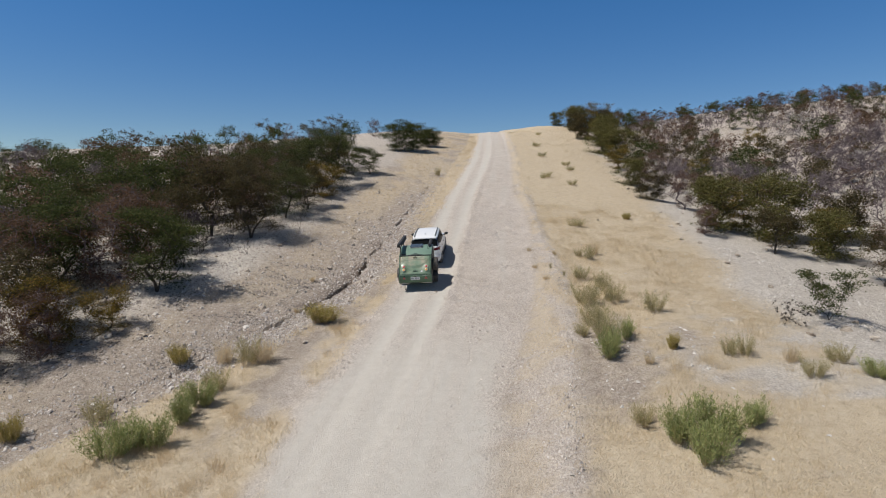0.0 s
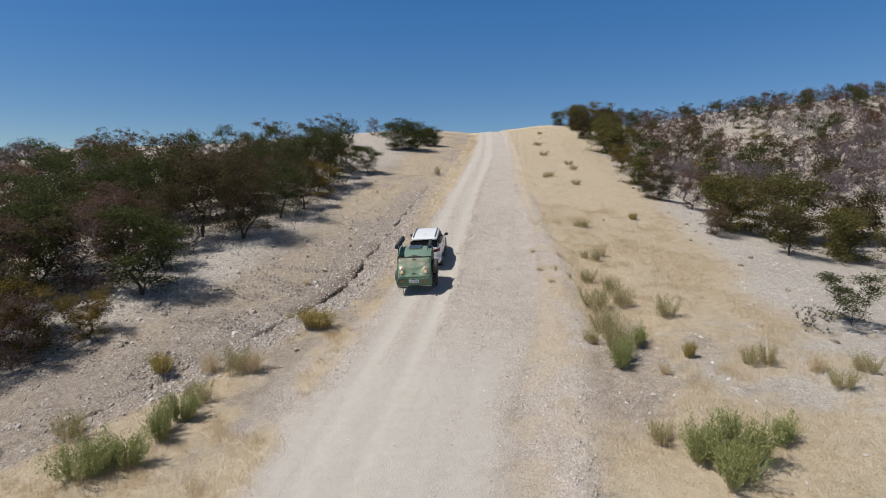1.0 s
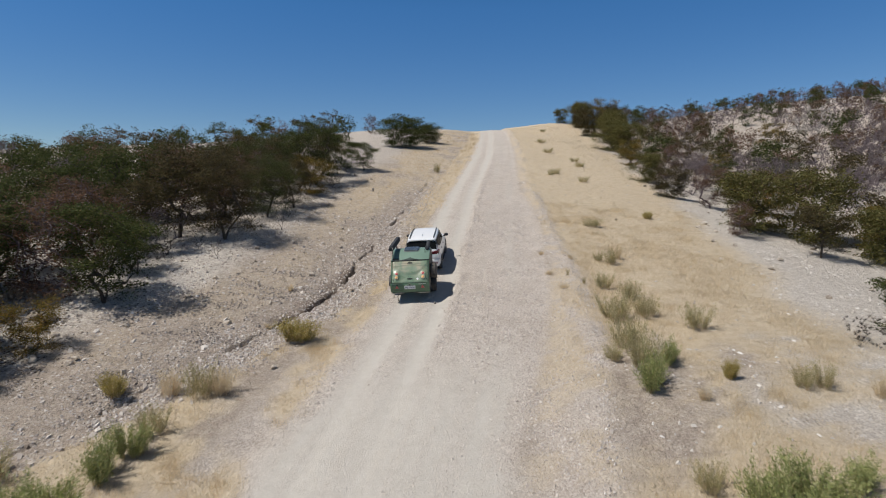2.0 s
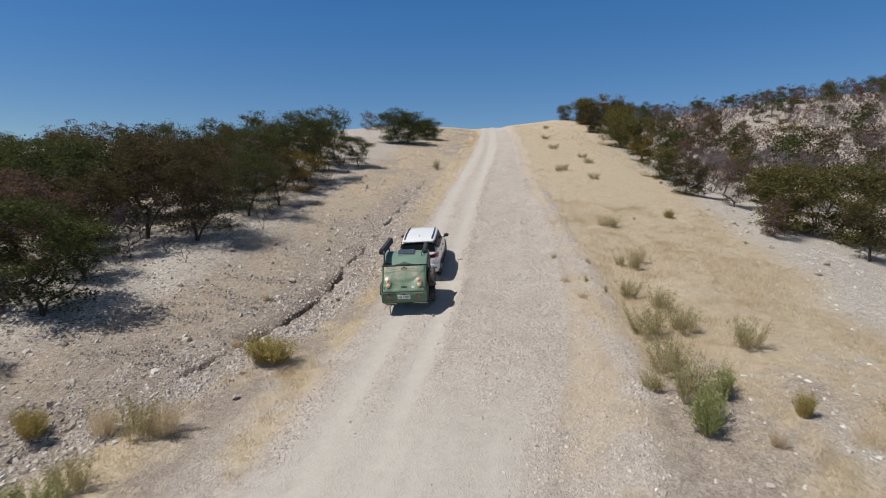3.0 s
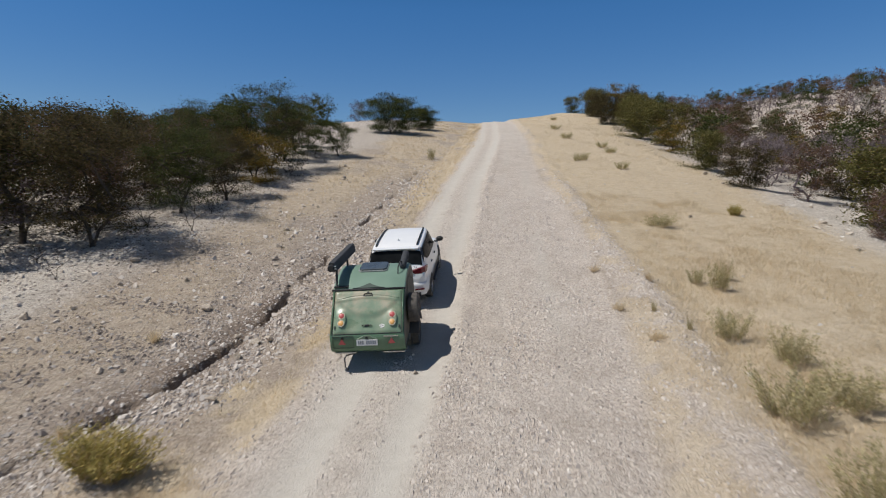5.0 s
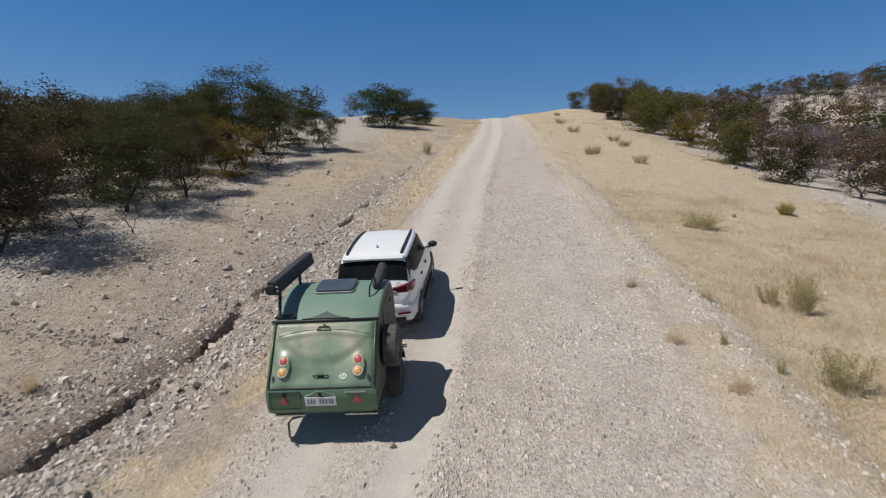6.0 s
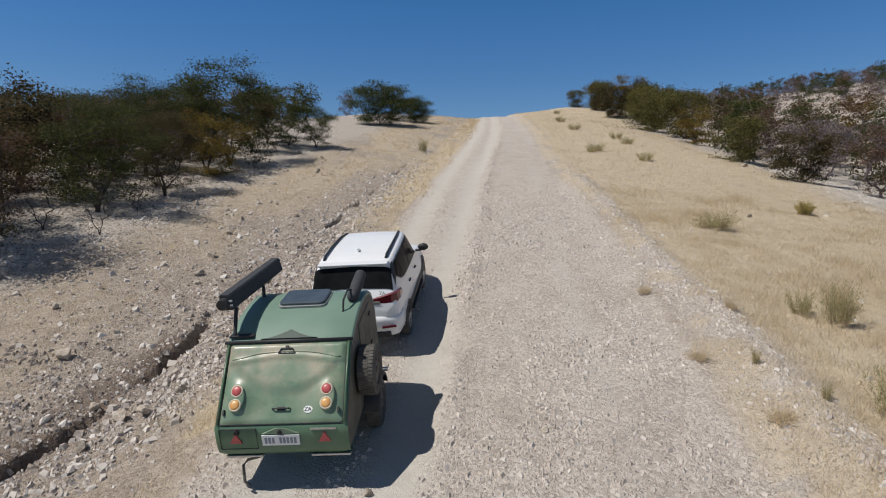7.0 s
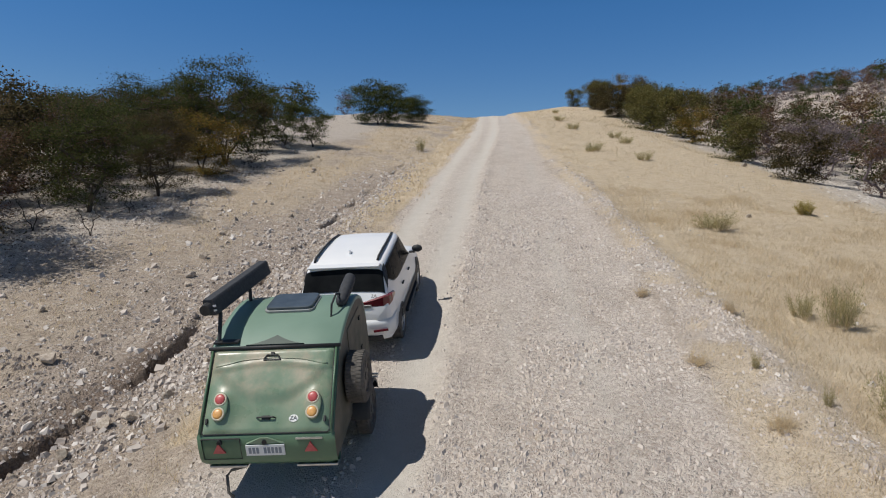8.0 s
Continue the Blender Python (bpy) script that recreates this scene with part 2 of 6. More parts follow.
def vary_rocks():
    """Some rocks paler, some stained darker."""
    nt = ROCK.node_tree
    b = nt.nodes["Principled BSDF"]
    c = b.inputs["Base Color"].links[0].from_socket
    tone = ramp(nt, nt.nodes.new("ShaderNodeObjectInfo").outputs["Random"], ((0.0, (0.74, 0.71, 0.68)), (0.5, (0.97, 0.95, 0.93)), (1.0, (1.14, 1.12, 1.11))))
    c = mix(nt, 1.0, c, tone, "MULTIPLY")
    c = mix(nt, 0.4, c, ramp(nt, noise_node(nt, 9.0, 6, 0.7), ((0.38, (0.42, 0.39, 0.36)), (0.56, (1, 1, 1)))), "MULTIPLY")
    nt.links.new(c, b.inputs["Base Color"])


vary_rocks()
STRAW = island("dry_straw", ((0.0, (0.63, 0.515, 0.34)), (0.5, (0.70, 0.583, 0.405)), (1.0, (0.77, 0.665, 0.485))), 0.8, 0.1, 0.6)
RUSTY = island("rusty_straw", ((0.0, (0.60, 0.475, 0.31)), (1.0, (0.70, 0.57, 0.39))), 0.8, 0.1, 0.6)
LEAF_GREEN = island("dark_green_leaves", ((0.0, (0.042, 0.054, 0.018)), (0.6, (0.070, 0.084, 0.028)), (0.93, (0.100, 0.108, 0.036)), (1.0, (0.15, 0.115, 0.05))), 0.75, 0.1, 0.32)
LEAF_OLIVE = island("olive_brown_leaves", ((0.0, (0.052, 0.046, 0.022)), (0.6, (0.082, 0.070, 0.031)), (1.0, (0.14, 0.098, 0.05))), 0.75, 0.1, 0.32)
LEAF_BUSH = island("grey_green_bush_leaves", ((0.0, (0.085, 0.088, 0.030)), (0.6, (0.140, 0.132, 0.044)), (1.0, (0.20, 0.155, 0.062))), 0.75, 0.1, 0.34)
LEAF_RUST = island("rust_brown_leaves", ((0.0, (0.085, 0.054, 0.038)), (0.7, (0.155, 0.090, 0.060)), (1.0, (0.22, 0.13, 0.075))), 0.75, 0.1, 0.34)
LEAF_YELLOW = island("yellowing_leaves", ((0.0, (0.09, 0.085, 0.02)), (0.6, (0.20, 0.145, 0.035)), (1.0, (0.30, 0.17, 0.05))), 0.75, 0.1, 0.32)
SHRUB_GREEN = island("shrub_green_leaves", ((0.0, (0.225, 0.262, 0.090)), (0.6, (0.315, 0.345, 0.130)), (1.0, (0.45, 0.43, 0.20))), 0.6, 0.3, 0.25)
SHRUB_OLIVE = island("shrub_olive_leaves", ((0.0, (0.31, 0.28, 0.135)), (0.6, (0.41, 0.36, 0.185)), (1.0, (0.50, 0.425, 0.245))), 0.6, 0.3, 0.25)
SHRUB_YELLOW = island("shrub_yellow_leaves", ((0.0, (0.27, 0.235, 0.07)), (0.6, (0.39, 0.32, 0.10)), (1.0, (0.52, 0.385, 0.14))), 0.6, 0.3, 0.25)
BARK = plain("dark_bark", (0.045, 0.036, 0.030), (0.105, 0.088, 0.072), 0.9, 0, 9.0, 0.02, 0.2)
TWIG = plain("grey_twigs", (0.125, 0.098, 0.105), (0.235, 0.19, 0.195), 0.9, 0, 5.0, 0, 0.2)
DEADWOOD = plain("bleached_deadwood", (0.30, 0.26, 0.23), (0.48, 0.44, 0.40), 0.9, 0, 5.0, 0, 0.2)

# ---- the lie of the land ----
ALONG = np.arange(-400.0, 901.0, 1.0)


def line_through(ys, xs):
    fine = np.interp(ALONG, ys, xs)
    pad = np.pad(fine, 4, mode="edge")
    return np.convolve(pad, np.ones(9) / 9, "valid")


ROAD_MIDDLE = line_through([-400, -40, 0, 16, 20, 25, 31, 38, 43, 53, 60, 77, 98, 140, 900], [-60, -9, -4.5, -1.9, -1.3, -0.4, 0.8, 1.5, 2.0, 3.2, 4.0, 6.0, 7.9, 10.8, 60])
ROAD_HALF = line_through([-400, 16, 20, 31, 40, 55, 98, 140, 900], [4.2, 4.1, 3.8, 3.6, 3.2, 2.8, 2.2, 2.1, 2.1])
GULLY_LINE = line_through([-400, -40, 10, 18.7, 23.3, 27.6, 31.5, 33, 35.4, 36.8, 39.3, 46.3, 52, 57.2, 61.5, 74, 100, 900], [-130, -36, -19.2, -13.8, -10.4, -7.7, -5.75, -5.5, -5.25, -4.95, -4.65, -3.5, -2.8, -2.1, -1.4, 0.4, 3.4, 50])
GRAVEL_EDGE = line_through([-400, 16, 20, 25, 30, 36, 44, 50, 56, 64, 94, 115, 900], [3.3, 3.3, 3.2, 3.9, 4.1, 4.4, 4.6, 4.0, 3.5, 3.1, 2.7, 2.9, 2.9])
BERM_LINE = line_through([-400, 16, 24, 28, 31, 36, 42, 48, 56, 66, 900], [5.7, 5.7, 5.9, 5.85, 5.75, 5.35, 5.05, 4.8, 4.0, 3.3, 3.2])


def middle(y):
    return np.interp(y, ALONG, ROAD_MIDDLE)


def half_width(y):
    return np.interp(y, ALONG, ROAD_HALF)


def gully(y):
    return np.interp(y, ALONG, GULLY_LINE) + 0.5 * (fbm(y, y * 0, 1.6, 71) - 0.5) + 0.3 * (vnoise(y, y * 0, 6.0, 77) - 0.5)


def profile(y):
    """The slope up to the brow, where it rounds off."""
    y = np.asarray(y, float)
    s = np.clip(y - 70, 0, 200)
    up = np.where(y < 70, 0.2158 * y - 0.3, 14.8 + 0.2158 * s - 0.00065 * s * s - 0.044 * np.maximum(0, y - 270))
    low = np.clip(-30 - y, 0, None)
    return up + np.where(y < -30, 0.2158 * (low - 60 * (1 - np.exp(-low / 60))), 0)


def ground_z(x, y, detail=True):
    x, y = np.asarray(x, float), np.asarray(y, float)
    u, hw = x - middle(y), half_width(y)
    w = x - gully(y)
    road = -0.5 + 0.055 * (np.clip(u, -4.5, 0.6) + 2.2)
    near = 0.3 * smooth(33, 20, y) * smooth(5, 9, x)
    dale = np.interp(x, [14, 18, 25, 30, 42, 50], [0, -0.1, -1.0, -1.25, -0.8, 0]) * (1 - 0.8 * smooth(86, 112, y))
    right = -0.12 + near + dale + np.interp(x, [42, 50, 83, 160, 400], [0, 0.2, 5.3, 12, 14])
    right = right + smooth(98, 128, y) * np.interp(u, [2, 7, 13, 40], [0, 0.6, 1.5, 1.2])
    right = right + 0.15 * np.exp(-((u - np.interp(y, ALONG, BERM_LINE)) / 0.42) ** 2) * smooth(60, 44, y) * (0.35 + 0.65 * vnoise(x, y, 1.5, 8))
    left = np.interp(w, [-140, -60, -30, -16, -12, -8, -3, -0.8, 0.8, 3], [-6, -3.2, -1.0, -0.05, 0.0, -0.18, -0.45, -0.65, -0.76, -0.66])
    z = road + smooth(hw, hw + 1.6, u) * (right - road) + smooth(-hw + 0.1, -hw - 0.9, u) * (left - road)
    deep = sum(a * np.exp(-((y - m) / s) ** 4) for m, s, a in ((20.5, 0.8, 0.2), (23.4, 0.7, 0.25), (27.6, 0.6, 0.3), (29.8, 0.5, 0.3), (32.2, 1.3, 0.6), (36.2, 1.3, 0.6), (38.9, 0.7, 0.4), (40.6, 0.5, 0.3), (43.4, 0.4, 0.25), (46.4, 0.8, 0.5), (49.4, 0.5, 0.3), (52.4, 0.9, 0.4), (57.3, 0.9, 0.35), (60.5, 0.6, 0.3)))
    cut = 0.02 + deep * (0.25 + 0.95 * vnoise(y, y * 0, 0.8, 73))
    ragged = w + 0.6 * (fbm(x, y, 0.5, 75, 3) - 0.5)
    z = z - cut * smooth(-0.08, 0.02, ragged) * (1 - 0.85 * smooth(0.05, 0.26, ragged) - 0.15 * smooth(0.25, 0.7, ragged)) * smooth(-hw + 0.6, -hw - 0.3, u)
    off = np.clip(smooth(hw - 0.2, hw + 1.5, np.abs(u)), 0, 1)
    z = z + off * (0.35 * (fbm(x, y, 9.0, 11) - 0.5) + 0.16 * (fbm(x, y, 1.5, 15) - 0.5))
    z = z + 0.11 * smooth(0.3, 0.75, 0.5 * vnoise(x, y, 0.9, 19) + 0.5 * vnoise(x, y, 0.35, 20)) * np.exp(-((u + 0.2 - 0.5 * smooth(50, 85, y) - 0.25 * (vnoise(y, y * 0, 3, 18) - 0.5)) / 0.2) ** 2) * smooth(26, 31, y)
    z = z - 0.035 * (np.exp(-((u + 2.5) / 0.3) ** 2) + np.exp(-((u + 0.85) / 0.3) ** 2))
    if detail:
        rough = 0.02 + 0.06 * off
        z = z + rough * (fbm(x, y, 0.45, 23, 2) - 0.5)
    return z + profile(y)


def cover(x, y):
    """How far a place is wheel track, gravel and dry grass, from 0 to 1."""
    x, y = np.asarray(x, float), np.asarray(y, float)
    u, hw, w = x - middle(y), half_width(y), x - gully(y)
    n = fbm(x, y, 2.5, 31)
    n2 = fbm(x, y, 6.0, 35)
    n3 = fbm(x * 2.0, y * 0.55, 1.2, 36)
    edge = (n - 0.5) * 1.6
    u = u + 0.3 * (vnoise(y, y * 0, 7.0, 32) - 0.5)
    v = u - 0.5 * smooth(50, 85, y)
    crisp = smooth(36, 46, y)
    brim = -hw + edge * (0.5 - 0.35 * crisp)
    lane = smooth(brim - 0.2 + 0.1 * crisp, brim + 0.5 - 0.28 * crisp, u) * (1 - smooth(-0.55 + edge * 0.3, -0.1 + edge * 0.3, v))
    low = smooth(29, 22, y) * smooth(-hw - 0.2 + edge, -hw + 0.7 + edge, u) * (1 - smooth(hw - 1.6 + edge, hw - 0.3 + edge, u))
    track = np.maximum(lane * (0.62 + 0.38 * np.cos((v + 2.5) * 2 * np.pi / 1.65)), low * 0.9) * (0.72 + 0.4 * vnoise(u * 40, y, 9.0, 33))
    second = (np.exp(-((u - 0.95) / 0.28) ** 2) + np.exp(-((u - 2.35) / 0.3) ** 2)) * 0.4 * smooth(0.35, 0.6, fbm(u * 6, y, 5.0, 34)) * smooth(20, 26, y)
    track = np.maximum(track, second)
    far_lane = smooth(60, 90, y) * 0.4 * (1 - smooth(hw - 0.7, hw - 0.1, np.abs(u)))
    track = np.maximum(track, far_lane)
    wide = 1.8 * smooth(31, 25, y)
    brink, heap = np.interp(y, ALONG, GRAVEL_EDGE), np.interp(y, ALONG, BERM_LINE)
    sharp = smooth(40, 48, y)
    gravel = smooth(-hw - 0.6 - wide + 0.15 * sharp, -hw - 0.6 * wide - 0.2 * sharp, u) * (1 - smooth(brink - 0.3 + edge * 0.5, brink + 0.3 + edge * 0.5, u))
    verge = smooth(brink - 0.3, brink + 0.3, u) * (1 - smooth(heap - 0.1 + edge * 0.3, heap + 0.5 + edge * 0.3, u))
    berm = np.exp(-((u - heap + edge * 0.25) / 0.4) ** 2) * smooth(12, 18, y) * smooth(58, 46, y) * smooth(0.32, 0.55, fbm(x, y, 1.4, 39))
    gravel = np.maximum(gravel, np.maximum(0.8 * verge, berm))
    wood_edge = np.interp(y, [0, 20, 24, 30, 36, 45, 53, 60, 76, 108, 140], [17, 17, 15.0, 16.3, 17.5, 18.0, 19.0, 19.6, 21.3, 26.5, 31]) + (n2 - 0.5) * 4
    ravel = edge * 0.5 + (n3 - 0.5) * 1.8
    right = smooth(heap - 0.25 + ravel, heap + 0.75 + ravel, u)
    islets = verge * (0.45 + 0.2 * smooth(60, 46, y) - 0.25 * smooth(25, 21, y)) * smooth(0.465, 0.555, 0.5 * fbm(x * 1.8, y * 0.7, 1.8, 37) + 0.5 * fbm(x, y, 0.7, 50))
    islets = np.maximum(islets, verge * 0.75 * smooth(41, 50, y) * smooth(0.36, 0.52, n))
    right = right * (1 - smooth(-1.2, 1.2, x - wood_edge))
    lush = 0.26 * smooth(24, 31, y) + 0.16 * smooth(21.5, 18, y) * smooth(5.5, 8, x)
    lush = lush - 0.09 * smooth(28, 24.5, y) * smooth(17.0, 19.5, y)
    patchy = smooth(0.36, 0.56, n2 * 0.25 + n * 0.3 + n3 * 0.45 + lush)
    right = np.maximum(right * patchy * (1 - 0.7 * berm), islets)
    edge = edge + (n3 - 0.5) * 1.6
    strip = smooth(1.0, 1.9, w) * (1 - smooth(-hw - 0.5, -hw + 0.3, u)) * smooth(0.42, 0.60, n * 0.5 + n3 * 0.5) * (1 - 0.85 * smooth(23.5, 26, y) * smooth(43, 39, y) * smooth(0.62, 0.45, fbm(x, y, 1.1, 46)))
    strip = np.maximum(strip, smooth(42, 50, y) * smooth(0.35, 0.9, w) * (1 - smooth(-hw - 0.5 + edge * 0.15, -hw - 0.2 + edge * 0.15, u)) * smooth(0.20, 0.36, n))
    strip = np.maximum(strip, smooth(25.5, 21, y) * smooth(0.9, 1.6, w) * (1 - smooth(-hw - 0.6 + edge, -hw + 0.6 + edge, u)) * smooth(0.34, 0.50, 0.6 * n + 0.4 * n3))
    bank = smooth(-6.8, -4.6, w) * (1 - smooth(-2.4, -1.2, w)) * smooth(0.30, 0.55, n * 0.6 + n2 * 0.4)
    bank = np.maximum(bank, smooth(50, 68, y) * smooth(-7.5, -4.5, w) * (1 - smooth(-hw - 0.8, -hw, u)) * smooth(0.36, 0.5, n))
    straw = np.clip(np.maximum(right, np.maximum(strip, bank * (0.24 + 0.45 * smooth(42, 58, y)))), 0, 1)
    return track, gravel, straw


def chalky(x, y):
    """How far the bare soil is bleached limestone, from 0 to 1."""
    n = fbm(x, y, 4.0, 38)
    left = (0.52 + 0.40 * smooth(47, 37, y)) * smooth(-4.5, -8.0, x - np.interp(y, ALONG, GULLY_LINE) + (n - 0.5) * 4)
    return left + smooth(8, 13, x + (n - 0.5) * 6) * (0.6 + 0.4 * n) * (1 - 0.6 * smooth(50, 75, y))


def lip_brown(x, y):
    """How far the left lip of the gully turns dark brown, from 0 to 1."""
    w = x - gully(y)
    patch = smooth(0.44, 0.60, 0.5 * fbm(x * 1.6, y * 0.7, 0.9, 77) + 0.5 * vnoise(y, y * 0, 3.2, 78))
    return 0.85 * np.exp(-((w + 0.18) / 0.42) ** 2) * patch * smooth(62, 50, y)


def steps(fine0, fine1, fine, low, high, growth=1.07):
    out = list(np.arange(fine0, fine1, fine))
    d, v = fine, fine1
    while v < high:
        out.append(v)
        d = min(d * growth, 40)
        v += d
    out.append(high)
    d, v = fine, fine0
    while v > low:
        d = min(d * growth, 40)
        v -= d
        out.insert(0, max(v, low))
    return np.array(out)


def build_ground():
    # columns run along the gully, closest together at its edge
    gx = np.concatenate([steps(-8, -0.7, 0.18, -900, -0.7), np.arange(-0.65, 0.95, 0.05), steps(1.0, 13, 0.18, 0.96, 900)])
    gx = gx[np.concatenate([[True], np.diff(gx) > 0.02])]
    gy = steps(15, 48, 0.16, -390, 890, 1.035)
    X, Y = np.meshgrid(gx, gy)
    X = X + np.interp(Y, ALONG, GULLY_LINE)
    Z = ground_z(X, Y)
    nx, ny = len(gx), len(gy)
    i = np.arange(nx * ny).reshape(ny, nx)
    faces = np.stack([i[:-1, :-1], i[:-1, 1:], i[1:, 1:], i[1:, :-1]], -1).reshape(-1, 4)
    me = mesh_of("ground", np.stack([X, Y, Z], -1).reshape(-1, 3), faces, GROUND, True)
    t, g, s = cover(X, Y)
    at = me.color_attributes.new("cover", "FLOAT_COLOR", "POINT")
    at.data.foreach_set("color", np.stack([t, g, s, chalky(X, Y)], -1).astype(np.float32).ravel())
    lip_tone = me.attributes.new("gully_lip", "FLOAT", "POINT")
    lip_tone.data.foreach_set("value", lip_brown(X, Y).astype(np.float32).ravel())
    ob = new("ground", me)
    return tagged(ob, "pale stony hillside with a gravel road and dry grass", "ground", kind="structure")


build_ground()


# ---- loose stones ----
def stone_shapes(seed, count, flat):
    """Angular lumps: blocks knocked out of shape."""
    rs = np.random.RandomState(seed)
    base = np.array([(x, y, z) for z in (-1, 1) for y in (-1, 1) for x in (-1, 1)], float) * 0.72
    tri = np.array([(4, 5, 7), (4, 7, 6), (0, 1, 5), (0, 5, 4), (1, 3, 7), (1, 7, 5), (3, 2, 6), (3, 6, 7), (2, 0, 4), (2, 4, 6)])
    out = []
    for _ in range(count):
        v = base * rs.uniform(0.45, 1.3, (8, 3))
        v[4:, :2] *= rs.uniform(0.35, 0.95, (4, 1))
        v = v * np.array([rs.uniform(0.8, 1.3), rs.uniform(0.7, 1.1), rs.uniform(flat, flat + 0.3)])
        out.append(v)
    return out, tri


def chip_shapes(seed, count, flat):
    """Small chips: a crooked foot of four corners and a short ridge."""
    rs = np.random.RandomState(seed)
    base = np.array([(-0.66, -0.62, -0.6), (0.66, -0.62, -0.6), (0.66, 0.62, -0.6), (-0.66, 0.62, -0.6), (-0.42, 0.0, 0.62), (0.42, 0.0, 0.62)])
    tri = np.array([(0, 1, 5), (0, 5, 4), (2, 3, 4), (2, 4, 5), (1, 2, 5), (3, 0, 4)])
    out = []
    for _ in range(count):
        v = base * rs.uniform(0.75, 1.15, (6, 3)) + np.array([[0, 0, 0]] * 4 + [[rs.uniform(-0.25, 0.25), rs.uniform(-0.25, 0.25), 0]] * 2)
        out.append(v * np.array([rs.uniform(0.8, 1.3), rs.uniform(0.7, 1.1), rs.uniform(flat * 0.75, flat * 0.75 + 0.3)]))
    return out, tri


def scatter(name, x, y, size, seed, material, label, category="stones", flat=0.5, chips=False):
    rs = np.random.RandomState(seed)
    shapes, tri = (chip_shapes if chips else stone_shapes)(seed, 24, flat)
    z = ground_z(x, y)
    k, nv = len(x), len(shapes[0])
    pick = np.array(shapes)[rs.randint(0, len(shapes), k)]
    a = rs.uniform(0, 2 * np.pi, k)
    c, s = np.cos(a)[:, None], np.sin(a)[:, None]
    px = pick[:, :, 0] * c - pick[:, :, 1] * s
    py = pick[:, :, 0] * s + pick[:, :, 1] * c
    lean = 0.28 if chips else 0.5
    tilt = rs.uniform(-lean, lean, (k, 1))
    pitch = rs.uniform(-lean, lean, (k, 1))
    pz = pick[:, :, 2] + (0.2158 + pitch) * py + tilt * px
    v = np.stack([px, py, pz], -1) * size[:, None, None] * 0.5
    v += np.stack([x, y, z + size * 0.04], -1)[:, None, :]
    f = (tri[None] + (np.arange(k) * nv)[:, None, None]).reshape(-1, 3)
    ob = new(name, mesh_of(name, v.reshape(-1, 3), f, material))
    return tagged(ob, label, category, kind="stuff")


def throw(rs, n, x0, x1, y0, y1, chance):
    """Random places in a box, each kept with the chance there."""
    x, y = rs.uniform(x0, x1, n), rs.uniform(y0, y1, n)
    keep = rs.rand(n) < chance(x, y)
    return x[keep], y[keep]


def gravel_chance(x, y):
    t, g, s = cover(x, y)
    return np.clip(g * (1 - 1.35 * t) * (1 - 0.7 * s), 0, 1) * (0.18 + 0.82 * smooth(0.40, 0.62, fbm(x * 1.5, y * 0.8, 1.3, 41)))


def rubble_chance(x, y):
    t, g, s = cover(x, y)
    w = x - gully(y)
    left = smooth(-25, -12, w) * (1 - smooth(1.2, 2.0, w))
    close = np.exp(-((w - 0.5) / 0.7) ** 2)
    left = left * (1 - 0.6 * smooth(-6.5, -5.0, w) * (1 - smooth(-2.2, -1.2, w)))
    return np.clip(left * (1 - 0.9 * s) * (0.4 + 0.6 * smooth(0.40, 0.62, fbm(x, y, 1.8, 45))) + close, 0, 1) * (1 - t)


def right_chance(x, y):
    t, g, s = cover(x, y)
    return np.clip((1 - t) * (1 - g) * (1 - 0.96 * s), 0, 1) * (0.25 + 0.75 * smooth(0.4, 0.6, fbm(x, y, 2.0, 49)))


